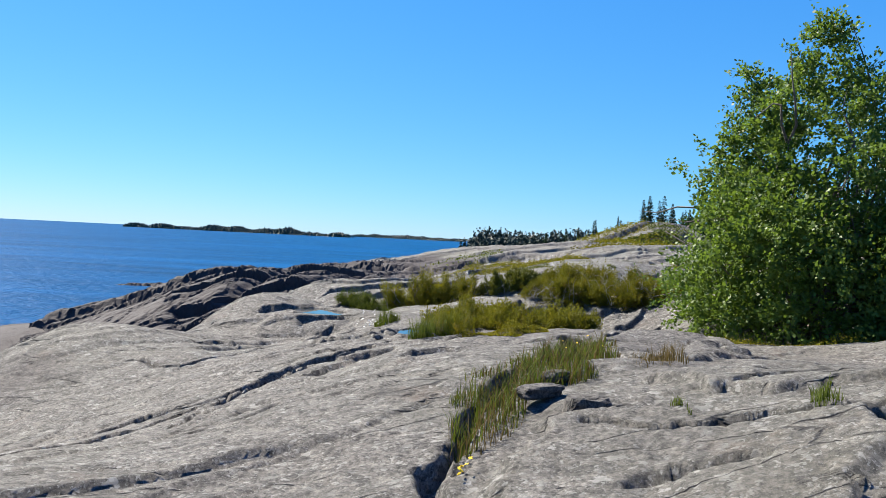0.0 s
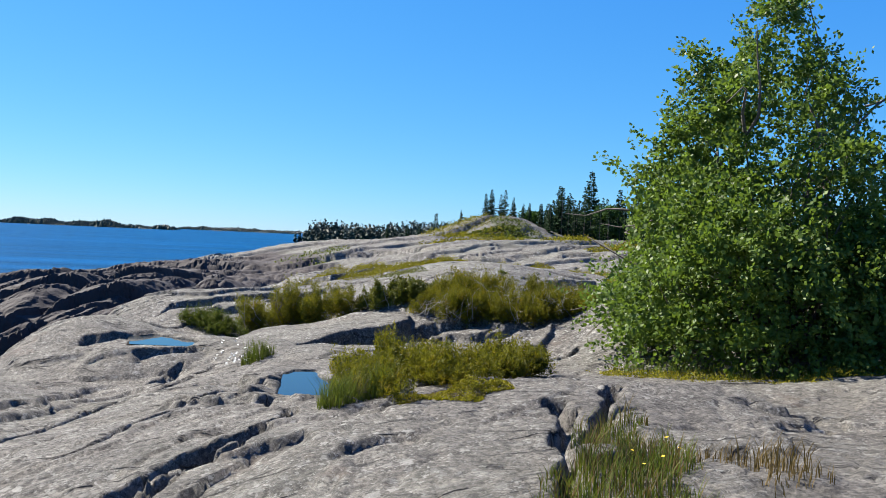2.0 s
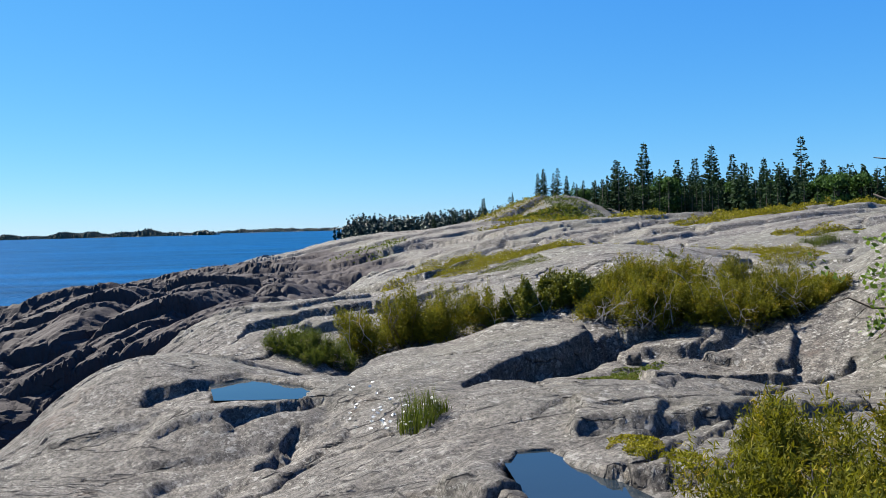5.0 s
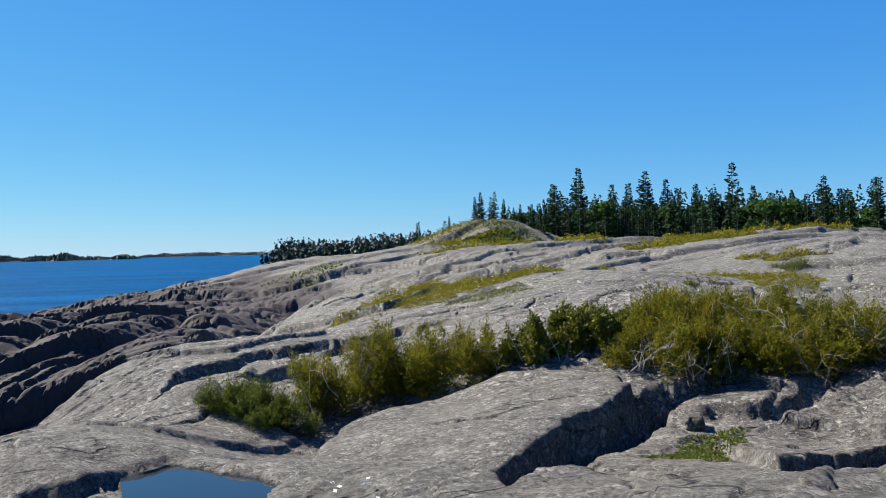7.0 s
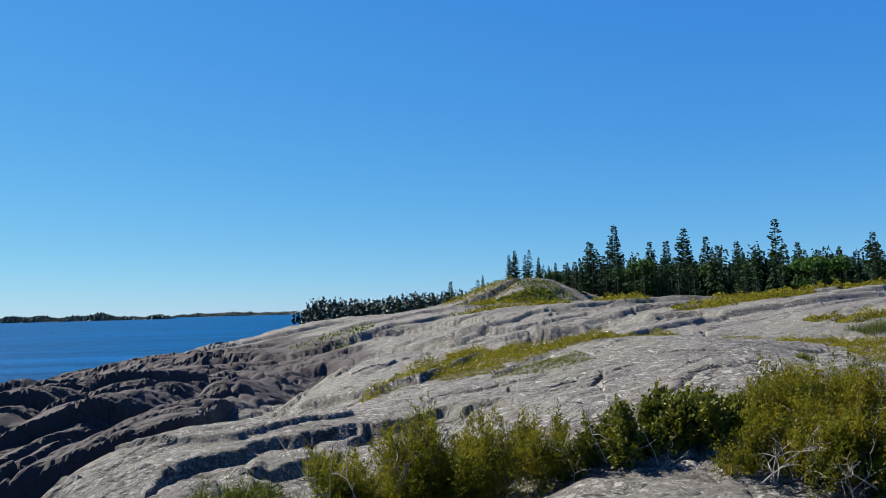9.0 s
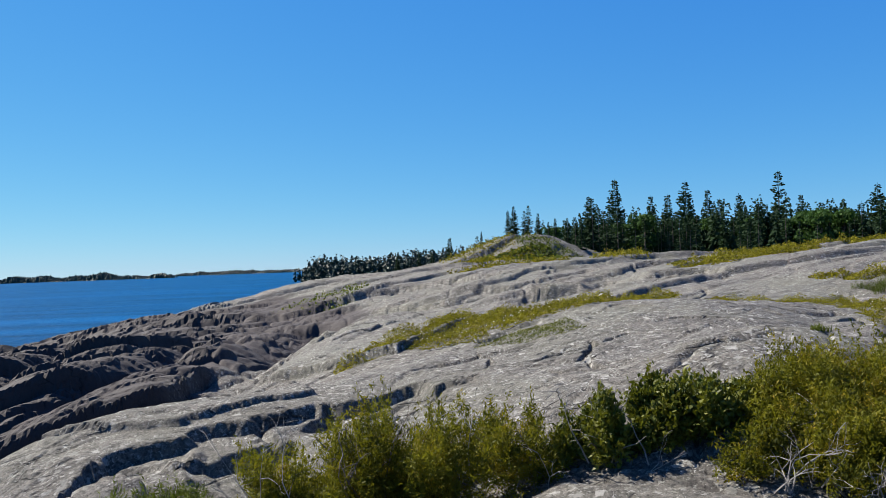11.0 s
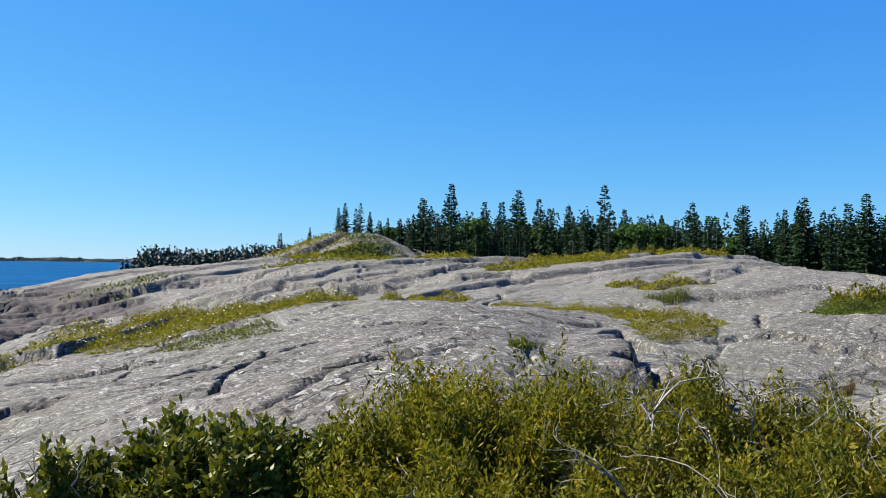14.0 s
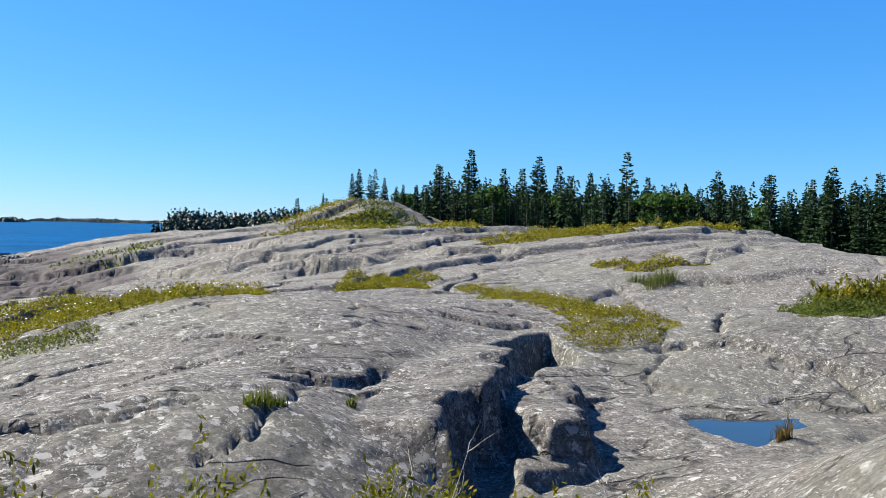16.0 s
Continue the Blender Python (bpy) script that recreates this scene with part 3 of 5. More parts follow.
# rims of the pools
rim(0.12, (-0.61, 12.69), (-0.31, 12.7), (-0.1, 12.1), (0.03, 11.58), (-0.23, 10.86), (-0.68, 11.3))
rim(-0.01, (-3.05, 16.65), (-2.66, 16.85), (-1.92, 16.08), (-2.1, 15.65), (-2.9, 15.8))
rim(0.31, (8.24, 22.4), (8.85, 22.42), (9.6, 22.0), (9.52, 21.75), (8.8, 21.48), (8.24, 21.22), (8.2, 21.76))
# loose sheets and ledges
plate(0.36, 0.15, 0.0, (1.62, 17.35), (1.72, 17.8), (1.5, 18.3), (0.75, 19.0), (-0.3, 18.7), (-1.3, 18.2), (-1.7, 17.2), (-0.9, 16.2), (-0.37, 15.55), (0.37, 16.15), (1.2, 16.95))
plate(0.22, 0.04, 0.02, (2.9, 17.0), (3.4, 16.95), (3.8, 17.2), (5.0, 17.6), (5.6, 18.6), (4.0, 19.2), (2.4, 18.6), (2.15, 17.75), (2.3, 17.35))
plate(0.93, 0.05, -0.07, (6.0, 21.4), (6.4, 22.05), (6.7, 22.45), (7.05, 23.1), (7.3, 23.9), (7.55, 24.45), (7.95, 24.95), (8.6, 25.3), (9.1, 25.8), (7.5, 26.2), (5.0, 25.2), (3.5, 22.5), (4.4, 20.6), (5.3, 20.2), (5.55, 20.9))
plate(0.67, -0.03, -0.02, (6.28, 22.0), (6.85, 22.65), (7.7, 23.3), (7.75, 22.9), (7.35, 22.2), (6.8, 21.35), (6.45, 21.3), (6.2, 21.45))
plate(1.02, 0.02, -0.05, (9.6, 46.3), (11.8, 45.7), (13.5, 48.0), (10.2, 50.0))
plate(1.38, 0.0, -0.03, (14.3, 44.9), (16.9, 43.9), (18.6, 46.0), (15.2, 48.0))
plate(1.05, 0.0, -0.04, (15.5, 33.6), (18.6, 32.2), (21.0, 33.5), (18.5, 37.0), (16.0, 36.0))

shelf(0.05, 0.9, (-3.0, 15.75), (-2.98, 16.3), (-3.1, 16.9), (-3.6, 17.1), (-4.9, 16.6), (-4.6, 15.6))
shelf(0.10, 0.5, (-0.72, 10.9), (-0.7, 11.3), (-0.75, 12.2), (-1.5, 12.4), (-1.9, 11.2), (-1.2, 10.8))
shelf(0.08, 0.4, (-0.5, 10.3), (-0.35, 10.7), (-0.65, 11.0), (-1.0, 10.95), (-0.95, 10.6))
shelf(0.07, 1.0, (2.3, 7.2), (3.4, 8.6), (3.2, 9.4), (2.3, 9.3), (1.75, 8.6), (1.6, 7.6))
shelf(0.07, 0.9, (0.35, 4.2), (0.75, 4.75), (1.2, 4.9), (2.0, 4.7), (2.2, 3.6), (1.0, 2.6), (0.3, 2.8))
shelf(0.07, 1.0, (1.4, 5.7), (2.1, 5.9), (3.4, 7.2), (4.5, 7.0), (4.0, 5.0), (2.0, 4.9))
shelf(0.10, 0.8, (0.0, 12.9), (1.5, 13.1), (2.8, 13.4), (3.2, 14.2), (1.5, 14.5), (0.2, 13.8))
shelf(0.12, 0.9, (1.4, 14.8), (2.4, 15.2), (3.6, 15.8), (4.4, 17.0), (2.8, 16.8), (1.8, 16.2))
shelf(0.08, 1.2, (-3.6, 18.4), (-2.4, 18.6), (-1.6, 19.3), (-2.6, 21.4), (-4.4, 22.4), (-5.2, 20.0))
shelf(0.09, 1.5, (-4.4, 23.0), (-2.4, 22.6), (-0.8, 23.4), (-1.0, 26.6), (-3.2, 28.2), (-4.8, 26.0))
shelf(0.18, 1.5, (-1.4, 28.4), (0.8, 27.0), (3.0, 30.0), (1.6, 34.0), (-1.0, 33.0))

def ground(x, y):
    """The height of the bedrock."""
    x, y = np.asarray(x, float), np.asarray(y, float)
    z = relief(x, y)
    left = np.maximum(step(-2.5, -7.0, x) * step(18, 26, y), step(4.5, -1.0, x) * step(30, 38, y) * step(72, 60, y))
    left = np.maximum(left, step(-5.0, -7.0, x) * step(8, 14, y))
    far = step(28, 45, y)
    rough = np.clip(0.5 + 0.7 * fractal(x / 5, y / 5, 2, 31), 0, 1)
    chip, _ = blocks(x - 0.2, y + 0.6, 0.55, 231)
    shard, _ = blocks(x + 5.2, y - 1.6, 0.2, 241)
    slab, _ = blocks(x + 2.2, y + 0.9, 1.5, 251)
    jag = 1 - step(24, 34, y)
    lx, ly = x + jag * (0.07 * chip + 0.03 * shard), y + jag * (0.05 * chip - 0.03 * shard)
    sx, sy = lx + 0.12 * slab, ly + 0.2 * slab
    tame = 1 - 0.6 * step(3.2, 2.0, np.hypot((x - 6.0) / 2.0, y - 23.0)) - 0.4 * step(12, 7, y)
    z = z + tame * (0.12 * (0.35 + rough) * (ledges(lx, ly, 2.7, 5, edge=0.07) - 0.15) + 0.06 * (0.3 + rough) * (ledges(lx + 3, ly, 1.1, 11, edge=0.05) - 0.12))
    z = z + tame * (0.028 * rough * ledges(lx, ly, 0.46, 12, (0.62, 0.78), 0.8, 0.04) + 0.035 * (1 - rough) * ledges(ly, -lx, 1.3, 13, edge=0.04, lives=0.1))
    z = z + left * (0.32 * ledges(sx, sy, 3.0, 8, (0.45, 0.89), 0.5, 0.10, 0.6) + 0.17 * ledges(sx, sy, 1.2, 6, (0.42, 0.91), 0.45, 0.06, 0.4) + 0.08 * ledges(lx, ly, 0.5, 7, (0.5, 0.87), 0.7, 0.05, 0.4) - 0.18)
    z = z + far * (0.62 * ledges(lx, ly, 7.5, 9, (0.93, 0.37), 0.45, 0.28, 0.5) + 0.34 * ledges(lx, ly, 3.1, 10, (0.95, 0.31), 0.4, 0.2, 0.35) + 0.12 * ledges(lx, ly, 1.5, 14, (0.95, 0.31), 0.3, 0.2, 0.25) - 0.24)
    z = z + 0.06 * fractal(x / 2.2, y / 2.2, 3, 2) + 0.008 * fractal(x / 0.25, y / 0.25, 3, 3, 0.6)
    level, joint = blocks(x, y, 2.6, 201)
    z = z + (left * 0.08 + far * 0.05) * (level - 1.3 * joint)
    level, joint = blocks(x + 1.7, y, 0.95, 211)
    z = z + (0.02 + 0.05 * left) * rough * (level - 1.2 * joint)
    level, joint = blocks(x + 0.4, y - 0.3, 0.42, 221)
    z = z + 0.013 * (0.3 + 0.7 * jag) * (1.2 - rough) * (level - joint)
    wx, wy = x + 0.10 * (0.3 + 0.7 * jag) * fractal(x * 1.4, y * 1.4, 4, 21, 0.5), y + 0.10 * jag * fractal(x * 1.4, y * 1.4, 4, 22, 0.5)
    ux, uy = wx, wy
    wx, wy = wx + jag * (0.05 * chip + 0.02 * shard), wy + jag * (0.03 * chip - 0.02 * shard)
    for rise, fade, outline in SHELVES:
        near = around(outline, x, y, 0.5)
        if near.any():
            d = depth_inside(outline, wx[near], wy[near])
            z[near] += rise * step(-0.04, 0.04, d) * np.exp(-np.maximum(d, 0) / fade)
    for floor, soft, outline in PITS:
        near = around(outline, x, y, 0.5)
        if near.any():
            t = step(-0.03, soft, depth_inside(outline, ux[near], uy[near]))
            z[near] = z[near] + (np.minimum(z[near], floor + 0.03 * fractal(x[near] * 3, y[near] * 3, 2, 51)) - z[near]) * t
    for level, outline in RIMS:
        near = around(outline, x, y, 0.8)
        if near.any():
            d = depth_inside(outline, ux[near], uy[near])
            z[near] = np.where(d < 0.0, np.maximum(z[near], level + 0.015 - 0.5 * np.maximum(0, -d - 0.3)), z[near])
            z[near] = np.where(d > -0.7, np.minimum(z[near], level + 0.04 + 0.3 * np.maximum(0, -d)), z[near])
    for z0, tilt_x, tilt_y, outline in PLATES:
        near = around(outline, x, y, 0.5)
        if near.any():
            d = depth_inside(outline, wx[near], wy[near])
            top = z0 + tilt_x * (x[near] - outline[0][0]) + tilt_y * (y[near] - outline[0][1]) + 0.05 * fractal(x[near], y[near], 4, 61)
            top = top - 0.07 * np.exp(-np.maximum(d, 0) / 0.07) + 0.04 * ledges(lx[near], ly[near], 0.8, 15, edge=0.05)
            soft = 0.045 * (1 + np.maximum(0, y[near] - 24) / 5) + 0.5 * np.maximum(0, max(p[0] for p in outline) - 3.6 - x[near])
            z[near] = z[near] + np.maximum(top - z[near], 0) * step(-soft, soft, d)
    for drop, fade, points in SCARPS:
        near = around(points, x, y, 2.5 * fade + 0.3)
        if near.any():
            d, where = beside(points, wx[near] + 0.10 * (slab * jag)[near], wy[near] + 0.24 * (slab * jag)[near] * (fade > 0.7))
            blunt = 0.02 + 0.0045 * np.maximum(0, y[near] - 24) + 0.012 * np.maximum(0, x[near] - 14)
            size = drop * step(0.0, 0.12, where) * step(1.0, 0.88, where)
            z[near] -= size * (step(-blunt, 1.6 * blunt, d) * np.exp(-np.maximum(d, 0) / fade) + 0.3 * np.exp(-((d - 0.06) / 0.05) ** 2))
    for width, depth, points in CUTS:
        near = around(points, x, y, 1 + 2 * width)
        if near.any():
            d = distance_to(points, wx[near], wy[near])
            z[near] -= depth * np.exp(-(d / width) ** (2 if width > 0.3 else 4))
    return z


def height(x, y):
    return float(ground(np.array([x]), np.array([y]))[0])


rows_y = list(np.arange(-4, 2, 0.1)) + list(np.arange(2, 24, 0.033))
gap = 0.035
while rows_y[-1] < 175:
    gap *= 1.0066
    rows_y.append(rows_y[-1] + gap)
rows_y = np.array(rows_y)
u = np.linspace(-1, 1, 690)
u = 0.5 * u + 0.5 * u ** 3
half = 17 + 113 * step(15, 170, rows_y)
middle = 2.0 + 33 * step(20, 150, rows_y)
gx = middle[:, None] + half[:, None] * u[None, :]
gy = np.repeat(rows_y[:, None], len(u), 1)
gz = ground(gx.ravel(), gy.ravel())
nr, nc = gx.shape
ids = np.arange(nr * nc).reshape(nr, nc)
quads = np.stack([ids[:-1, :-1], ids[:-1, 1:], ids[1:, 1:], ids[1:, :-1]], -1).reshape(-1, 4)
bed = mesh_of("ground", np.column_stack([gx.ravel(), gy.ravel(), gz]), quads, ROCK, True)
middle_x, middle_y = gx[:-1, :-1].ravel(), gy[:-1, :-1].ravel()
bed.polygons.foreach_set("use_smooth", (middle_x > -3.2 - 0.3 * np.maximum(0, 20 - middle_y)))
DARK_SHORE = ((-6.2, -30), (-6.0, 4), (-5.6, 12), (-5.0, 18), (-4.4, 22), (-3.4, 23.6), (-2.7, 25), (-2.8, 30), (-2.2, 37), (-1.1, 42), (1.2, 50), (3.2, 56), (2.8, 64), (-4, 80), (-60, 120), (-60, -30))


def dark_shore(x, y):
    """How much of the dark, wave-washed crust the rock has, 0 to 1; its far part also paints in shaded faces."""
    return step(-0.7, 0.9, depth_inside(DARK_SHORE, x, y) + 1.1 * fractal(x / 2.5, y / 2.5, 4, 41) + 0.2 * step(30, 44, y)) * (0.55 + 0.45 * step(18, 28, y))


shore_fac = dark_shore(gx.ravel(), gy.ravel())
lichen_fac = (0.5 + 0.5 * step(14, 24, gy + 0.8 * gx)).ravel() * (1 - shore_fac)
for key, values in (("shore", shore_fac), ("lichen", lichen_fac)):
    bed.attributes.new(key, "FLOAT", "POINT").data.foreach_set("value", values.astype(np.float32))
tagged(new("ground", bed), "bare grey granite bedrock with cracks, ledges and lichen", "bedrock", kind="structure")

# the land behind and beside the walk, under the edge of the near sheet
ox, oy = np.meshgrid(np.arange(-40, 420, 4.0), np.arange(-160, 420, 4.0))
under = step(-4, 4, oy) * step(176, 168, oy) * (np.abs(ox - np.interp(oy, rows_y, middle)) < np.interp(oy, rows_y, half) - 1)
oz = relief(ox, oy) + 0.5 * fractal(ox / 30, oy / 30, 3, 301) * (1 - under) - 2.5 * under
ids = np.arange(ox.size).reshape(ox.shape)
quads = np.stack([ids[:-1, :-1], ids[:-1, 1:], ids[1:, 1:], ids[1:, :-1]], -1).reshape(-1, 4)
outer = mesh_of("ground", np.column_stack([ox.ravel(), oy.ravel(), oz.ravel()]), quads, ROCK, True)
for key, values in (("shore", step(4, -4, ox)), ("lichen", step(-4, 4, ox))):
    outer.attributes.new(key, "FLOAT", "POINT").data.foreach_set("value", values.ravel().astype(np.float32))
tagged(new("ground", outer), "bare grey bedrock around the walk", "bedrock", kind="structure")

# the lake, out to the horizon
ring = [(4800 * math.cos(a), 4800 * math.sin(a), SEA) for a in np.linspace(0, 2 * math.pi, 65)[:-1]]
me = bpy.data.meshes.new("water")
me.from_pydata(ring, [], [tuple(range(64))])
me.materials.append(LAKE)
tagged(new("water", me), "deep blue rippled lake reaching the horizon", "lake", kind="structure")


def pool(level, label, *outline):
    cx, cy = sum(p[0] for p in outline) / len(outline), sum(p[1] for p in outline) / len(outline)
    me = bpy.data.meshes.new("water")
    me.from_pydata([(cx + (x - cx) * 1.12, cy + (y - cy) * 1.12, level) for x, y in outline], [], [tuple(range(len(outline)))])
    me.materials.append(POOL)
    tagged(new("water", me), label, "pool", kind="structure")


pool(0.12, "still dark rainwater pool in a hollow of the rock", (-0.61, 12.69), (-0.31, 12.7), (-0.1, 12.1), (0.03, 11.58), (-0.23, 10.86), (-0.68, 11.3))
pool(0.10, "small dark rainwater puddle in a rock crack", (-0.98, 10.53), (-0.76, 10.81), (-0.62, 10.7), (-0.9, 10.4))
pool(-0.01, "still blue rainwater pool beside a rock ledge", (-3.05, 16.65), (-2.66, 16.85), (-1.92, 16.08), (-2.1, 15.65), (-2.9, 15.8))
pool(0.31, "blue rainwater pool on the flat rock", (8.24, 22.4), (8.85, 22.42), (9.6, 22.0), (9.52, 21.75), (8.8, 21.48), (8.24, 21.22), (8.2, 21.76))


# ---- trees ----
def tube(points, radii, sides=6):
    """Rings of verts along a path, as verts and quads."""
    pts = np.asarray(points, float)
    verts, faces = [], []
    for k, p in enumerate(pts):
        d = pts[min(k + 1, len(pts) - 1)] - pts[max(k - 1, 0)]
        d = d / (np.linalg.norm(d) + 1e-9)
        a = np.cross(d, (0.3, 0.9, 0.1) if abs(d[2]) > 0.8 else (0, 0, 1))
        a = a / (np.linalg.norm(a) + 1e-9)
        b = np.cross(d, a)
        for s in range(sides):
            t = 2 * math.pi * s / sides
            verts.append(p + radii[k] * (a * math.cos(t) + b * math.sin(t)))
    for k in range(len(pts) - 1):
        for s in range(sides):
            s2 = (s + 1) % sides
            faces.append((k * sides + s, k * sides + s2, (k + 1) * sides + s2, (k + 1) * sides + s))
    return np.array(verts), np.array(faces)


def joined(pieces):
    verts, faces, base = [], [], 0
    for v, f in pieces:
        verts.append(v)
        faces.append(np.asarray(f) + base)
        base += len(v)
    return np.vstack(verts), np.vstack(faces)


def leaves(centres, normals, along, length, width):
    """Folded leaves, one rhomb of two triangles at each centre."""
    n = len(centres)
    along = along / (np.linalg.norm(along, axis=1, keepdims=True) + 1e-9)
    side = np.cross(normals, along)
    side = side / (np.linalg.norm(side, axis=1, keepdims=True) + 1e-9)
    length, width = np.asarray(length)[:, None], np.asarray(width)[:, None]
    v = np.stack([centres - along * length * 0.5, centres - side * width * 0.5, centres + along * length * 0.5, centres + side * width * 0.5], 1)
    k = np.arange(n)[:, None] * 4
    return v.reshape(-1, 3), np.concatenate([k + [0, 1, 2, 3]], 0)


def spruce_meshes(seed, tall, spread, bare=0.06, thin=0.0, detail=1.0):
    """A spruce: a tapered trunk and whorls of drooping branches, each a flat row of needle sprays."""
    rng = np.random.default_rng(seed)
    tv, tf = tube([(0, 0, -0.3), (0.02, 0, tall * 0.5), (0, 0.01, tall)], [tall * 0.014, tall * 0.009, 0.012], 6)
    cents, norms, alongs, lens, wids = [], [], [], [], []
    z = tall * bare
    lop = rng.random() * 6.28
    while z < tall * 0.99:
        f = z / tall
        cone = spread * (0.97 * (1 - f) ** 0.92 + 0.02) * (0.9 + 0.25 * rng.random())
        a0 = rng.random() * 6.28
        count = int(rng.integers(6, 9) * detail) if f < 0.85 else 4
        for b in range(count):
            if rng.random() < thin:
                continue
            a = a0 + 6.283 * b / count + rng.normal(0, 0.3)
            r = cone * (0.5 + 0.6 * rng.random()) * (1 + 0.12 * math.cos(a - lop)) + 0.04
            lift = 0.5 * f - 0.32 + rng.normal(0, 0.1)
            zb = z + rng.normal(0, 0.12) * (1 - f)
            m = max(2, int(r / (0.165 / detail)))
            for k in range(m):
                s = (k + 0.7) / m
                c = np.array([math.cos(a) * s * r, math.sin(a) * s * r, zb + r * (lift * s + 0.22 * s * s)])
                for side in ((-1, 1) if k < m - 1 else (0,)):
                    w = a + side * (0.75 + rng.normal(0, 0.15))
                    out = np.array([math.cos(w), math.sin(w), 0.5 * lift - 0.18 + rng.normal(0, 0.12)])
                    size = (0.20 + 0.28 * (1 - s) * (1 - f) + 0.12 * rng.random()) / detail ** 0.6
                    cents.append(c + out * size * 0.4)
                    norms.append((rng.normal(0, 1), rng.normal(0, 1), 0.7))
                    alongs.append(out)
                    lens.append(size)
                    wids.append(0.55 * size + 0.04)
        z += (0.13 + 0.15 * (1 - f) + 0.06 * rng.random()) / detail
    for k in range(5):
        cents.append((0, 0, tall * (1 - 0.018 * k)))
        norms.append((rng.normal(), rng.normal(), 0))
        alongs.append((0.1 * rng.normal(), 0.1 * rng.normal(), 1))
        lens.append(0.3)
        wids.append(0.06 + 0.02 * k)
    cv, cf = leaves(np.array(cents), np.array(norms), np.array(alongs), np.array(lens), np.array(wids))
    return mesh_of("trunk", tv, tf, BARK, True), mesh_of("crown", cv, cf, SPRUCE)


def woods(label, places, seed):
    """Many spruces too close together to tell apart, as one mesh of drooping sprays."""
    rng = np.random.default_rng(seed)
    pieces = []
    floor = ground(np.array([p[0] for p in places]), np.array([p[1] for p in places]))
    for (x, y, tall), z in zip(places, floor):
        n = 150
        f = rng.random(n) ** 1.5
        a = rng.random(n) * 6.283
        out = tall * 0.2 * (1 - f) ** 0.85 * (0.35 + 0.65 * rng.random(n)) + 0.05
        c = np.column_stack([x + np.cos(a) * out, y + np.sin(a) * out, z + tall * (0.04 + 0.95 * f)])
        along = np.column_stack([np.cos(a), np.sin(a), -0.6 + rng.normal(0, 0.3, n)])
        pieces.append(leaves(c, rng.normal(0, 1, (n, 3)), along, 0.25 + 0.8 * (1 - f) * (0.6 + 0.6 * rng.random(n)), 0.2 + 0.3 * (1 - f)))
    tagged(new("forest", mesh_of("forest", *joined(pieces), SPRUCE)), label, "forest", kind="stuff")


def spruce(meshes, x, y, scale, label, group, spin):
    root = thing("spruce_tree", label, "tree", group, at=pose(x, y, height(x, y) - 0.1, 0, 0, spin) @ Matrix.Diagonal((scale * 1.15, scale * 1.15, scale * 1.08, 1)))
    part("trunk", meshes[0], root)
    part("crown", meshes[1], root)
    return root


KINDS = [spruce_meshes(s, 8.0, w, bare, thin) for s, w, bare, thin in ((1, 1.9, 0.03, 0.05), (2, 1.65, 0.05, 0.12), (3, 2.2, 0.03, 0.08), (4, 2.0, 0.2, 0.45), (5, 1.4, 0.03, 0.08))]
SIMPLE = [spruce_meshes(s, 8.0, w, 0.03, 0.05, 0.6) for s, w in ((31, 1.9), (32, 1.6), (33, 2.1), (34, 1.3))]


def broad_tree_meshes(seed, tall, wide, size, count, mat):
    """A round-crowned broadleaf tree: trunk, limbs and a crown of leaf sprays."""
    rng = np.random.default_rng(seed)
    pieces = [tube([(0, 0, -0.3), (0.05, 0.02, tall * 0.4), (0, 0.05, tall * 0.9)], [tall * 0.02, tall * 0.015, 0.01], 6)]
    lobes = []
    for k in range(11):
        a, h = rng.random() * 6.28, tall * (0.3 + 0.62 * rng.random())
        r = wide * (0.35 + 0.45 * rng.random()) * (1.1 - 0.6 * h / tall)
        tip = np.array([math.cos(a) * r, math.sin(a) * r, h])
        pieces.append(tube([(0, 0, h * 0.55), tip * (0.5, 0.5, 0.85), tip], [tall * 0.008, tall * 0.005, 0.006], 4))
        lobes.append((tip, wide * (0.3 + 0.25 * rng.random())))
    lobes.append((np.array([0, 0, tall * 0.9]), wide * 0.4))
    pick = rng.integers(0, len(lobes), count)
    d = rng.normal(0, 1, (count, 3))
    d /= np.linalg.norm(d, axis=1, keepdims=True)
    c = np.array([lobes[k][0] for k in pick]) + d * (np.array([lobes[k][1] for k in pick]) * rng.random(count) ** 0.4)[:, None] * (1, 1, 0.85)
    lv = leaves(c, d + rng.normal(0, 0.6, (count, 3)), rng.normal(0, 1, (count, 3)) + (0, 0, -0.4), size * (0.7 + 0.6 * rng.random(count)), size * 0.7 * (0.7 + 0.6 * rng.random(count)))
    return mesh_of("trunk", *joined(pieces), BARK, True), mesh_of("crown", *lv, mat)


def planted(kind, label, category, group, meshes, x, y, scale, spin, sink=0.1):
    root = thing(kind, label, category, group, at=pose(x, y, height(x, y) - sink, 0, 0, spin) @ Matrix.Diagonal((scale, scale, scale, 1)))
    part("trunk", meshes[0], root)
    part("crown", meshes[1], root)
    return root


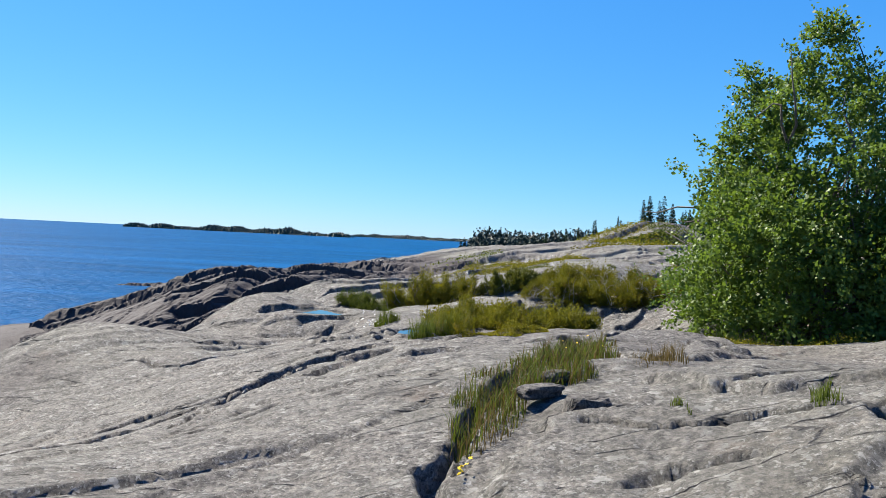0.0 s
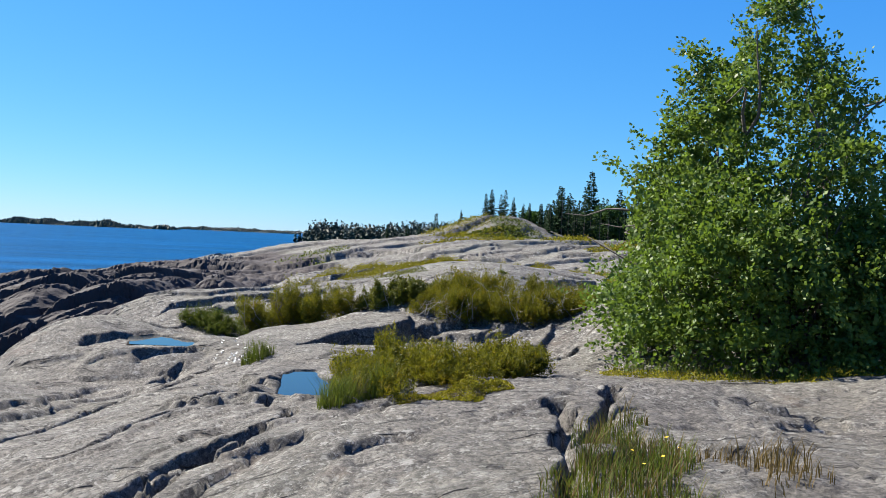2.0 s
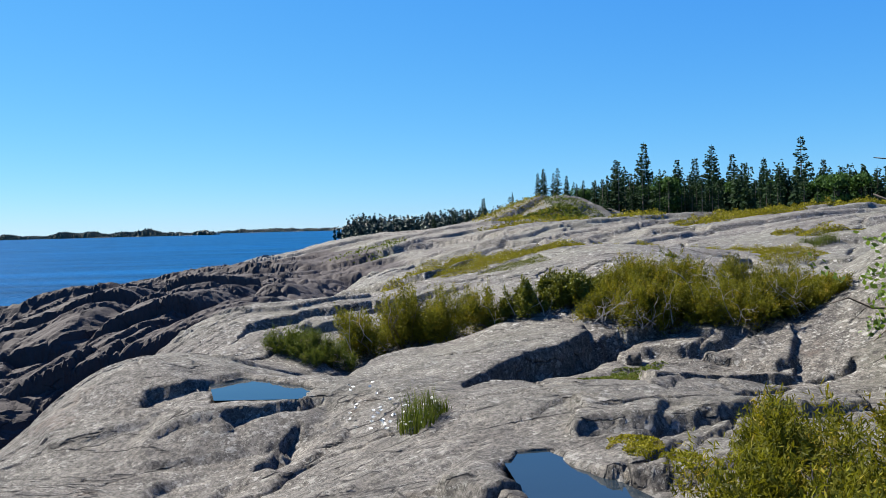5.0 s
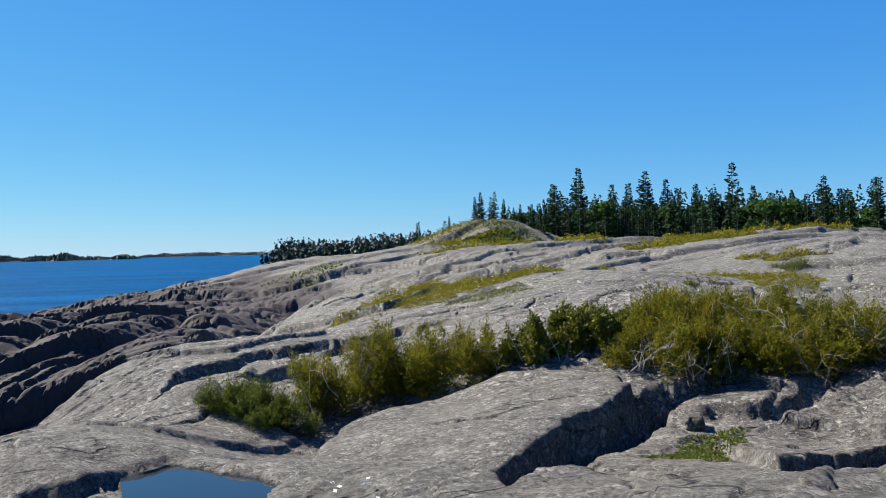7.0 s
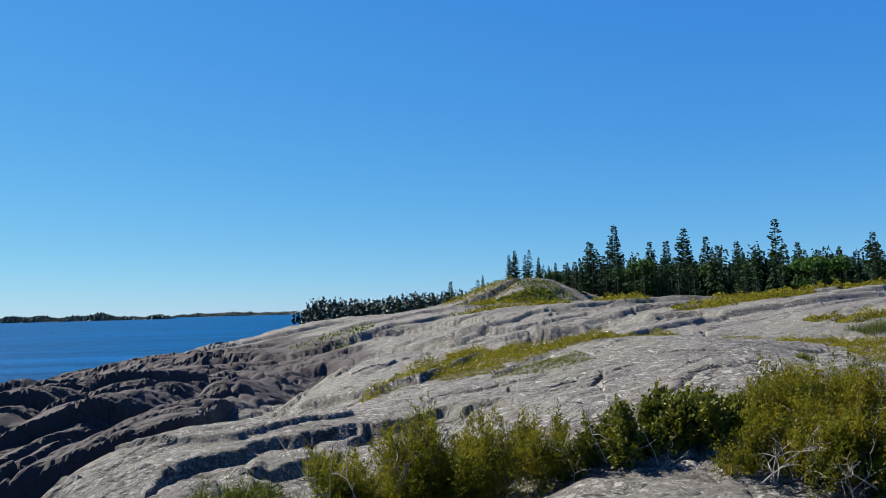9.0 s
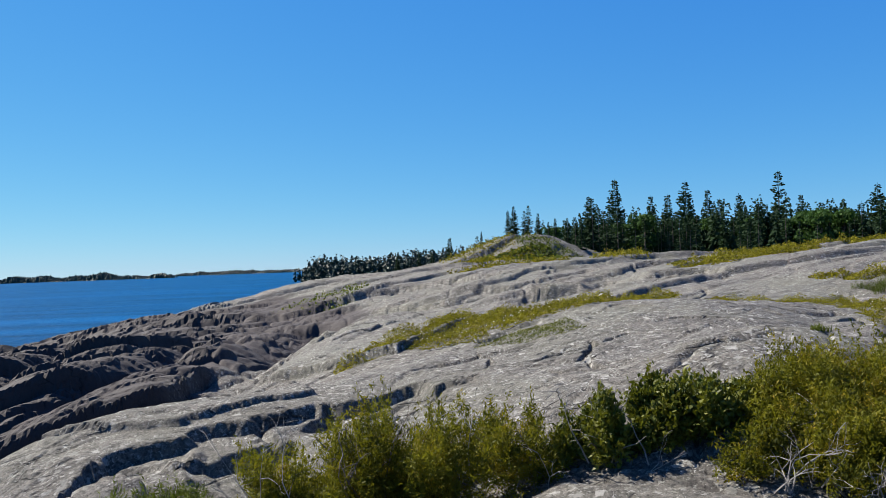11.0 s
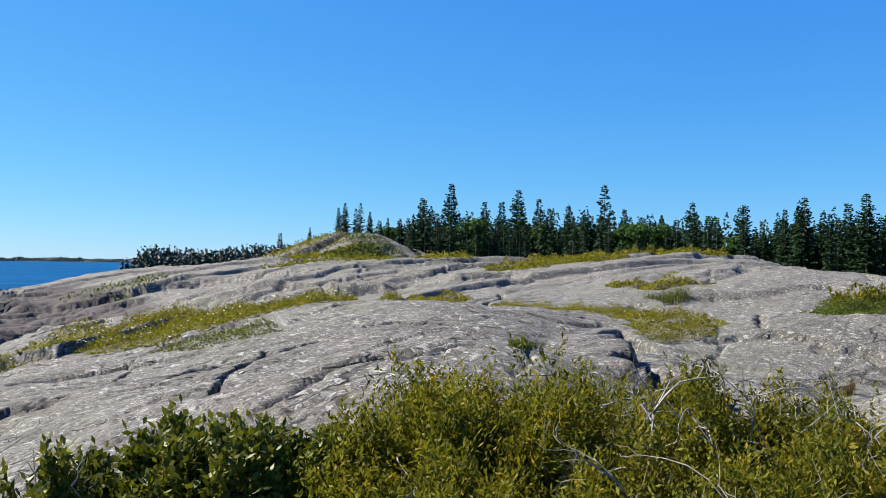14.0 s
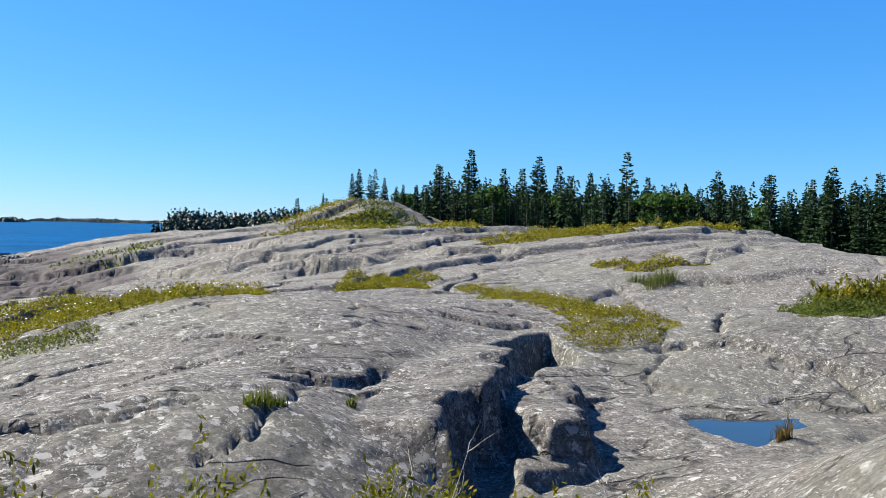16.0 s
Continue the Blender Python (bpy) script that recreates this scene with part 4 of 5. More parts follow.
DARK = "dark green spruce with drooping branches at the forest edge"
rng = np.random.default_rng(7)
for x, y, scale, k in (
    (34.2, 98.8, 0.75, 2), (46.9, 119.6, 1.34, 0), (46.0, 106.8, 1.0, 4), (51.8, 108.4, 1.2, 2), (51.2, 102.0, 1.02, 4), (50.8, 98.7, 0.87, 0),
    (58.1, 106.1, 0.98, 1), (61.3, 98.0, 0.92, 0), (53.5, 93.6, 0.72, 4), (60.7, 93.5, 0.78, 2), (64.9, 95.3, 0.86, 1), (64.5, 89.2, 0.98, 2),
):
    spruce(KINDS[k], x, y, scale, DARK, "forest", rng.random() * 360)
for x, y, scale, k in (
    (62.1, 82.0, 0.6, 4), (61.6, 78.5, 0.86, 2), (62.4, 76.3, 0.7, 1), (60.7, 72.4, 0.67, 0), (63.3, 72.6, 0.84, 2), (63.2, 69.7, 0.66, 4),
    (58.6, 74.7, 0.81, 1), (58.2, 69.4, 0.73, 4), (57.9, 66.9, 0.83, 2), (56.9, 63.4, 0.65, 4), (60.1, 64.3, 0.81, 1), (57.9, 60.7, 0.83, 2),
    (60.9, 60.0, 1.0, 0), (59.9, 58.0, 0.79, 4), (59.3, 55.4, 0.84, 2), (58.4, 53.2, 0.62, 1), (60.5, 53.7, 0.74, 0),
    (62.6, 67.4, 0.72, 1), (61.7, 65.3, 0.66, 2), (40.7, 100.4, 0.72, 1), (31.8, 95.4, 0.42, 4), (52.6, 114.8, 1.0, 1),
):
    spruce(KINDS[k], x, y, scale, DARK, "forest", rng.random() * 360)
spruce(KINDS[3], 57.5, 96.9, 1.24, "tall thin-crowned spruce rising over the forest edge", "forest", 20)
BROADS = [broad_tree_meshes(s, 5.0, 2.2, 0.34, 1700, BROAD) for s in (11, 12)]
for k in range(300):
    s = rng.random()
    x = 33 + 34 * s + rng.normal(0, 1.0) + 4 * rng.random()
    y = 98 - 32 * s ** 1.6 + rng.random() ** 1.3 * 26
    if k % 4 == 1:
        x, y = 58 + 16 * rng.random(), 48 + 24 * rng.random()
    if k % 8 == 3:
        planted("broadleaf_tree", "light green broadleaf tree among dark spruces", "tree", "forest broadleaf trees", BROADS[k % 2], x, y, 0.6 + 0.5 * rng.random(), rng.random() * 360)
    else:
        spruce(SIMPLE[rng.integers(0, 4)], x, y, 0.42 + 0.3 * rng.random() ** 1.5, DARK, "forest", rng.random() * 360)
dense = []
for k in range(620):
    s = rng.random()
    x, y = 35 + 33 * s + rng.normal(0, 1.0) + 5 * rng.random(), 101 - 32 * s ** 1.6 + rng.random() * 22
    if k % 3 == 1:
        x, y = 60 + 14 * rng.random(), 46 + 26 * rng.random()
    dense.append((x, y, 4.2 + 3.2 * rng.random() ** 2))
woods("dense dark spruce forest behind the bare rock", dense, 77)
for x, y, scale, k in ((24.5, 99, 0.36, 1), (25.5, 100, 0.42, 0), (26.6, 99.5, 0.38, 3), (27.6, 101, 0.46, 3), (28.4, 100, 0.36, 1), (30.0, 101, 0.3, 4), (33.5, 104, 0.5, 4), (35.5, 106, 0.55, 1), (21.6, 100, 0.22, 4), (23.2, 124, 0.62, 1), (21.0, 126, 0.45, 4), (27.0, 123, 0.6, 3), (28.8, 122, 0.5, 4), (19.0, 126, 0.42, 1), (25.2, 125, 0.4, 4), (29.5, 103, 0.34, 3), (31.2, 102, 0.42, 4), (16.0, 127, 0.4, 0)):
    spruce(KINDS[k], x, y, scale, "small wind-thinned spruce on the bare hilltop", "hilltop spruces", rng.random() * 360)


# ---- far shores ----
def far_land(name, label, x0, x1, y0, deep, rise, trees, tall, seed, mat_land):
    """A low shore with its woods, both ends running down into the lake."""
    rng = np.random.default_rng(seed)
    n, m = 60, 14
    s, t = np.meshgrid(np.linspace(0, 1, n), np.linspace(0, 1, m))
    x, y = x0 + (x1 - x0) * s, y0 + deep * t
    shape = np.clip(np.sin(np.pi * np.clip(s * 1.0, 0, 1)), 0, 1) ** 0.45 * np.sin(np.pi * t) ** 0.6
    z = SEA - 0.8 + (rise + 0.8) * shape * (0.75 + 0.35 * fractal(s * 6, t * 2, 3, seed))
    ids = np.arange(n * m).reshape(m, n)
    quads = np.stack([ids[:-1, :-1], ids[:-1, 1:], ids[1:, 1:], ids[1:, :-1]], -1).reshape(-1, 4)
    root = thing(name, label, "shore", kind="stuff")
    part("land", mesh_of("land", np.column_stack([x.ravel(), y.ravel(), z.ravel()]), quads, mat_land, True), root)
    pieces = []
    for k in range(trees if y0 < 1000 else 0):
        i, j = rng.integers(1, m - 2), 1 + int((n - 2) * rng.random() ** 1.2)
        px, py, pz = x[i, j] + rng.normal(0, abs(x1 - x0) / n), y[i, j] + rng.normal(0, deep / m), z[i, j]
        h = tall * (0.3 + 0.45 * rng.random() ** 2.2 + 0.1 * math.sin(px * 0.11) * math.sin(px * 0.043))
        q, full = 34, rng.random() < 0.4
        f, a = rng.random(q) ** 1.3, rng.random(q) * 6.283
        out = h * (0.26 if full else 0.18) * ((1 - f ** 3) if full else (1 - f) ** 0.9) * (0.3 + 0.7 * rng.random(q)) + 0.1
        c = np.column_stack([px + np.cos(a) * out, py + np.sin(a) * out, pz + h * f])
        along = np.column_stack([np.cos(a), np.sin(a), -0.5 + rng.normal(0, 0.4, q)])
        pieces.append(leaves(c, rng.normal(0, 1, (q, 3)), along, 1.1 + 1.6 * (1 - f) * rng.random(q), 0.9 + 1.0 * (1 - f)))
    for k in range(trees if y0 >= 1000 else 0):
        i, j = rng.integers(1, m - 2), 1 + int((n - 2) * rng.random() ** 1.2)
        px, py, pz = x[i, j] + rng.normal(0, abs(x1 - x0) / n), y[i, j] + rng.normal(0, deep / m), z[i, j] - 0.5
        grove = 0.75 + 0.35 * math.sin(px * 0.09 + seed) * math.sin(px * 0.037)
        h = tall * grove * (0.4 + 0.5 * rng.random() ** 1.6) * (0.7 + 0.3 * min(1, max(0, pz - SEA) / max(rise, 1)))
        r = h * (0.24 + 0.34 * rng.random())
        for low, high, wide in ((0.0, 0.6, 1.0), (0.25, 0.85, 0.85), (0.55, 1.0, 0.6)):
            a = np.linspace(0, 6.283, 6)[:-1] + rng.random()
            w = r * wide * (0.8 + 0.4 * rng.random(5))
            ring = np.column_stack([px + w * np.cos(a), py + w * np.sin(a), pz + h * (low + 0.06 * rng.normal(0, 1, 5))])
            pieces.append((np.vstack([ring, [(px, py, pz + h * high)]]), np.array([(q, (q + 1) % 5, 5) for q in range(5)])))
    part("woods", mesh_of("woods", *joined(pieces), FAR), root)


# land of the far shores, its colour already tinted by painted-in haze
SHORE = plain_material("hazed_shore_rock", (0.010, 0.016, 0.016), (0.026, 0.032, 0.030), 0.05)
far_land("wooded_headland", "low rocky headland covered in dark conifers", 15, 250, 375, 70, 8, 3000, 15.5, 3, SHORE)
far_land("wooded_island", "long low wooded island on the horizon", -560, -190, 1480, 90, 4, 3000, 15, 4, SHORE)
far_land("wooded_island", "small wooded islet on the horizon", -612, -568, 1490, 30, 4, 160, 13, 5, SHORE)
far_land("wooded_island", "distant low wooded island on the horizon", -300, 60, 2400, 120, 4, 2400, 15, 6, SHORE)
far_land("far_shore", "faint blue-grey far shore across the lake", -500, 900, 4300, 150, 14, 1500, 14, 8, SHORE)


# ---- plants on the rock ----
def sprigs(rng, blobs, count, leaf, slim, up=0.5, per=9, spread=0.05, floor=None):
    """Clusters of small leaves filling ellipsoids, thicker towards their skins."""
    size = np.array([b[3] * b[4] * b[5] for b in blobs]) ** 0.67
    pick = rng.choice(len(blobs), count, p=size / size.sum())
    b = np.array(blobs)[pick]
    d = rng.normal(0, 1, (count, 3))
    d /= np.linalg.norm(d, axis=1, keepdims=True)
    d[:, 2] = np.where(rng.random(count) < 0.6, np.abs(d[:, 2]), d[:, 2])
    c = b[:, :3] + d * b[:, 3:6] * (0.4 + 0.65 * rng.random((count, 1)) ** 0.5 + 0.7 * rng.random((count, 1)) ** 7)
    if floor:
        c[:, 2] = np.maximum(c[:, 2], ground(c[:, 0] + floor[0], c[:, 1] + floor[1]) - floor[2] + 0.03 + 0.08 * rng.random(count))
    axis = d + (0, 0, up) + rng.normal(0, 0.35, (count, 3))
    axis /= np.linalg.norm(axis, axis=1, keepdims=True)
    cc = np.repeat(c, per, 0) + np.repeat(axis, per, 0) * (np.tile(np.linspace(-1, 1, per), count) * spread)[:, None]
    along = np.repeat(axis, per, 0) + rng.normal(0, 0.65, (count * per, 3))
    n = count * per
    return leaves(cc + rng.normal(0, spread * 0.25, (n, 3)), rng.normal(0, 1, (n, 3)) + (0, 0, 0.4), along, leaf * (0.7 + 0.6 * rng.random(n)), leaf * slim * (0.7 + 0.6 * rng.random(n)))


def twig(rng, start, way, length, radius, fork=2, out=None):
    """A crooked twig with side twigs."""
    out = [] if out is None else out
    pts, p, w = [np.array(start, float)], np.array(start, float), np.array(way, float)
    for k in range(4):
        w = w + rng.normal(0, 0.3, 3)
        w /= np.linalg.norm(w)
        p = p + w * length / 4
        pts.append(p)
        if fork and k > 0:
            for q in range(rng.integers(0, 3)):
                side = w + rng.normal(0, 0.7, 3)
                twig(rng, p, side / np.linalg.norm(side), length * (0.3 + 0.25 * rng.random()), radius * 0.55, fork - 1, out)
    out.append(tube(pts, [radius * (1 - 0.2 * k) for k in range(5)], 4))
    return out


def bush(name, label, category, group, blobs, count, mat, leaf, slim, seed, dead=0, per=14, spread=0.06, up=0.8):
    """A shrub: stems, foliage and, where it has them, bleached dead twigs."""
    rng = np.random.default_rng(seed)
    cx, cy = np.mean([b[0] for b in blobs]), np.mean([b[1] for b in blobs])
    base = height(cx, cy)
    local = [(b[0] - cx, b[1] - cy, b[2] - base, *b[3:]) for b in blobs]
    root = thing(name, label, category, group, at=pose(cx, cy, base))
    for b in local:
        foot = height(b[0] + cx, b[1] + cy) - base
        for k in range(4):
            lean = rng.normal(0, 0.5, 2)
            stem = twig(rng, (b[0] + lean[0] * b[3] * 0.3, b[1] + lean[1] * b[4] * 0.3, foot - 0.05), (lean[0], lean[1], 1), max(b[2] - foot, 0.05) + b[5] * 0.6, 0.013, 2)
            part("stem", mesh_of("stem", *joined(stem), BARK), root)
    clumps = []
    for b in local:
        foot = height(b[0] + cx, b[1] + cy) - base
        for k in range(max(10, int(17 * b[3] * b[4] / 0.25))):
            a, r = rng.random() * 6.283, rng.random() ** 0.6
            start = np.array([b[0] + 0.7 * r * b[3] * math.cos(a), b[1] + 0.7 * r * b[4] * math.sin(a), foot])
            dome = max(0.15, b[2] + b[5] * math.sqrt(max(0.05, 1 - 0.8 * r * r)) - foot)
            tip = start + (0.45 * r * b[3] * math.cos(a) + rng.normal(0, 0.05), 0.45 * r * b[4] * math.sin(a) + rng.normal(0, 0.05), dome * (0.5 + 0.5 * rng.random() ** 1.3))
            girth = 0.06 + 0.16 * b[3] * (0.6 + 0.8 * rng.random())
            for s in (0.25, 0.5, 0.75, 0.95):
                clumps.append((*(start + (tip - start) * s + rng.normal(0, 0.03, 3)), girth * (1.25 - 0.85 * s), girth * (1.25 - 0.85 * s), girth * 1.3))
    part("foliage", mesh_of("foliage", *sprigs(rng, clumps, count, leaf, slim, up, per, spread, (cx, cy, base)), mat), root)
    for k in range(dead):
        b = local[rng.integers(0, len(local))]
        lean = rng.normal(0, 0.45, 2)
        grey = twig(rng, (b[0] + rng.normal(0, b[3] * 0.45), b[1] - b[4] * (0.3 + 0.7 * rng.random()), b[2] - b[5] * 0.2), (lean[0], lean[1], 1), b[5] * (0.9 + 0.8 * rng.random()), 0.007, 2)
        part("dead_twig", mesh_of("dead_twig", *joined(grey), DEAD), root, "bleached grey leafless twig")
    return root


OLIVE = "olive green juniper bush with bleached dead twigs, in a rock hollow"
first = bush("juniper_bush", OLIVE, "shrub", "junipers in the hollow", [(2.1, 18.2, 0.38, 0.35, 0.35, 0.25), (2.55, 17.8, 0.3, 0.4, 0.3, 0.25), (2.65, 18.4, 0.4, 0.55, 0.6, 0.42), (3.2, 18.0, 0.40, 0.7, 0.7, 0.42), (3.9, 17.8, 0.42, 0.65, 0.7, 0.44), (3.3, 18.9, 0.5, 0.85, 0.5, 0.45)], 9500, JUNIPER, 0.037, 0.32, 21, 36)
bush("juniper_bush", OLIVE, "shrub", "junipers in the hollow", [(4.6, 17.8, 0.42, 0.6, 0.6, 0.42), (5.05, 18.0, 0.45, 0.5, 0.7, 0.42), (4.75, 18.85, 0.6, 0.6, 0.45, 0.46), (5.3, 18.8, 0.6, 0.4, 0.4, 0.45)], 7200, JUNIPER, 0.037, 0.32, 22, 24)
rng = np.random.default_rng(29)
for x, y, low, high, wide in ((3.7, 18.1, 0.3, 1.32, 0.022), (4.1, 18.1, 0.3, 1.08, 0.020), (3.5, 18.1, 0.3, 1.40, 0.017), (2.9, 18.2, 0.3, 1.05, 0.013)):
    home = first.matrix_basis.translation
    dead = twig(rng, (x - home.x, y - home.y, low - home.z), (0.02, 0, 1), high - low, wide * 0.65, 2)
    part("dead_stem", mesh_of("dead_stem", *joined(dead), DEAD, True), first, "grey dead stem standing out of the bush")
bush("leafy_bush", "dark green low bush behind the rock slab", "shrub", "", [(1.3, 19.1, 0.42, 0.36, 0.36, 0.34), (1.8, 19.05, 0.52, 0.4, 0.36, 0.34), (2.2, 18.9, 0.62, 0.3, 0.3, 0.26)], 2600, SHRUB, 0.05, 0.45, 23, 4)
bush("juniper_bush", "tall olive juniper bush behind the rock slab", "shrub", "junipers in the hollow", [(-1.1, 20.1, -0.1, 0.55, 0.5, 0.7), (-0.5, 20.0, 0.1, 0.6, 0.5, 0.7), (0.1, 19.8, 0.2, 0.55, 0.5, 0.6), (0.65, 19.4, 0.2, 0.45, 0.45, 0.5)], 4800, JUNIPER, 0.046, 0.24, 24, 7)
bush("grassy_bush", "low green bush beside the rock pool", "shrub", "", [(-2.2, 20.1, -0.3, 0.45, 0.4, 0.4), (-1.7, 19.7, -0.4, 0.4, 0.35, 0.35)], 1800, GRASS, 0.053, 0.15, 25)
bush("sweet_gale_bush", "yellow-olive low bush beside the dark pool", "shrub", "", [(0.3, 10.6, 0.38, 0.5, 0.55, 0.40), (0.85, 10.3, 0.36, 0.45, 0.5, 0.34), (0.6, 11.2, 0.3, 0.4, 0.45, 0.36), (0.1, 9.8, 0.3, 0.32, 0.4, 0.22)], 3400, JUNIPER, 0.045, 0.2, 26, 0, 14, 0.06, 0.9)
bush("juniper_bush", "small round dark juniper beside the yellow bush", "shrub", "", [(1.7, 11.2, 0.35, 0.4, 0.4, 0.32), (1.9, 11.6, 0.35, 0.35, 0.35, 0.28)], 1200, JUNIPER, 0.046, 0.24, 27, 0, 14, 0.05, 1.0)
bush("juniper_bush", "broad low juniper on the far rock edge", "shrub", "", [(14.5, 25.5, 0.75, 1.0, 0.8, 0.35), (16.0, 26.0, 0.8, 1.1, 0.8, 0.4), (17.5, 26.5, 0.8, 1.0, 0.8, 0.4)], 1800, JUNIPER, 0.1, 0.25, 28)


def scattered(rng, outline, count):
    """Random places inside an outline."""
    px, py = [p[0] for p in outline], [p[1] for p in outline]
    x, y = rng.uniform(min(px), max(px), count * 3), rng.uniform(min(py), max(py), count * 3)
    d = depth_inside(outline, x + 0.35 * fractal(x * 1.3, y * 1.3, 2, 71), y + 0.35 * fractal(x * 1.3, y * 1.3, 2, 72))
    keep = d > 0
    return x[keep][:count], y[keep][:count], d[keep][:count]


def mat_of_plants(label, outline, count, mat, leaf, tall, seed, name="heath_mat"):
    """A cushion of low plants over the rock."""
    rng = np.random.default_rng(seed)
    x, y, d = scattered(rng, outline, count)
    z = ground(x, y) + tall * rng.random(len(x)) ** 0.7 * np.clip(d / 0.25, 0.2, 1) * np.clip(0.6 + 0.8 * fractal(x * 2.2, y * 2.2, 3, seed), 0.08, 1.6)
    n = len(x)
    v = leaves(np.column_stack([x, y, z]), rng.normal(0, 0.7, (n, 3)) + (0, 0, 1), rng.normal(0, 1, (n, 3)) + (0, 0, 0.5), leaf * (0.6 + 0.8 * rng.random(n)), leaf * 0.5 * (0.6 + 0.8 * rng.random(n)))
    tagged(new(name, mesh_of(name, *v, mat)), label, "ground cover", kind="stuff")


YELLOW = "yellow-green low heath mat growing on the rock"
mat_of_plants(YELLOW, ((-0.3, 27.0), (1.5, 29.5), (3.4, 31.5), (5.8, 31.5), (5.4, 27.4), (4.2, 26.2), (2.6, 26.5)), 39600, HEATH, 0.04, 0.2, 81)
mat_of_plants("brown-green heath patch in a dip of the rock", ((1.9, 25.9), (2.7, 25.9), (3.3, 24.9), (2.9, 24.0), (2.2, 24.4)), 3000, SHRUB, 0.03, 0.1, 82)
mat_of_plants(YELLOW, ((9.0, 38.0), (11.2, 36.5), (9.8, 33.8), (7.4, 32.8)), 14400, HEATH, 0.053, 0.22, 83)
mat_of_plants(YELLOW, ((11.6, 34.5), (11.9, 31.0), (11.0, 28.0), (10.4, 25.1), (9.6, 24.6), (8.7, 25.0), (9.4, 26.8), (10.2, 29.0), (10.6, 33.0)), 32400, HEATH, 0.033, 0.2, 84)
mat_of_plants("green and yellow heath strip along the rock", ((15.9, 29.0), (13.4, 26.3), (12.4, 24.6), (13.0, 23.9), (16.4, 26.4), (17.5, 28.4)), 19800, GRASS, 0.046, 0.25, 85)
mat_of_plants(YELLOW, ((18.0, 50.0), (24.5, 52.0), (27.0, 49.0), (22.0, 45.0), (18.5, 46.0)), 13000, HEATH, 0.11, 0.3, 86)
mat_of_plants("rusty brown heath patch below the forest", ((27.0, 50.0), (31.0, 49.0), (30.0, 45.5), (26.5, 46.5)), 6000, HEATH, 0.11, 0.3, 87)
mat_of_plants(YELLOW, ((16.0, 36.4), (17.6, 35.4), (18.6, 34.2), (17.0, 34.4), (15.8, 35.2)), 2160, HEATH, 0.079, 0.18, 88)
mat_of_plants("grey-green heath on the bare hillside", ((16.0, 84.0), (24.0, 80.0), (31.0, 86.0), (26.0, 93.0), (19.0, 90.0)), 4500, GRASS, 0.45, 0.3, 89)
for heath, seed in ((((11.0, 70.0), (18.0, 72.0), (22.3, 73.5), (20.0, 69.5), (13.0, 67.0)), 94), (((17.0, 92.0), (22.6, 91.3), (25.4, 92.5), (24.0, 88.0), (17.5, 87.5)), 95), (((24.0, 97.0), (28.3, 96.0), (31.0, 91.0), (27.0, 88.5), (24.5, 92.0)), 96), (((12.5, 80.0), (17.5, 84.0), (20.0, 80.0), (15.0, 77.0)), 97), (((20.5, 66.0), (25.0, 74.0), (28.0, 80.0), (30.0, 76.0), (25.0, 66.0)), 98), (((15.5, 96.0), (21.0, 100.0), (25.0, 99.0), (24.0, 94.0), (18.0, 92.0)), 100), (((-2.0, 62.0), (2.0, 66.0), (5.0, 67.0), (3.0, 60.0)), 99)):
    mat_of_plants("olive and brown heath patch on the bare hillside", heath, 350 if seed == 99 else 1700, HEATH if seed % 3 else GRASS, 0.22, 0.4, seed)
mat_of_plants("bright yellow moss at the pool's edge", ((-0.35, 12.7), (0.0, 12.1), (0.4, 11.6), (0.3, 12.2), (-0.2, 13.0)), 4500, HEATH, 0.023, 0.07, 90, "moss")
mat_of_plants("bright yellow moss along the bush foot", ((0.25, 9.75), (0.8, 9.6), (1.3, 9.95), (1.2, 9.35), (0.6, 9.15)), 5000, HEATH, 0.026, 0.16, 91, "moss")
mat_of_plants("yellow-brown litter and moss under the birch", ((3.5, 12.4), (4.3, 11.3), (5.6, 10.7), (7.4, 10.6), (7.4, 11.5), (5.4, 11.9), (4.2, 13.0), (3.6, 14.4)), 6000, HEATH, 0.033, 0.12, 92, "moss")
mat_of_plants("dry brown litter below the slab", ((1.0, 15.9), (1.9, 16.7), (2.3, 16.3), (1.4, 15.6)), 2700, GRASS, 0.033, 0.04, 93, "litter")


def grass(label, outline, count, tall, seed, mat=None):
    """Blades of grass, each bent once."""
    rng = np.random.default_rng(seed)
    x, y, d = scattered(rng, outline, count)
    n = len(x)
    p = np.column_stack([x, y, ground(x, y) - 0.01])
    a = rng.random(n) * 6.283
    out = np.column_stack([np.cos(a), np.sin(a), np.zeros(n)])
    side = np.column_stack([-np.sin(a), np.cos(a), np.zeros(n)]) * 0.0032
    h = (tall * (0.45 + 0.75 * rng.random(n)) * np.clip(d / 0.12, 0.5, 1))[:, None]
    lean = (0.15 + 0.5 * rng.random(n))[:, None]
    mid, tip = p + out * h * lean * 0.25 + (0, 0, 1) * h * 0.6, p + out * h * lean + (0, 0, 1) * h
    v = np.stack([p - side, p + side, mid + side * 0.8, mid - side * 0.8, tip + side * 0.2, tip - side * 0.2], 1).reshape(-1, 3)
    k = np.arange(n)[:, None] * 6
    f = np.concatenate([k + [0, 1, 2, 3], k + [3, 2, 4, 5]], 0)
    tagged(new("grass", mesh_of("grass", v, f, mat or GRASS)), label, "grass", kind="stuff")


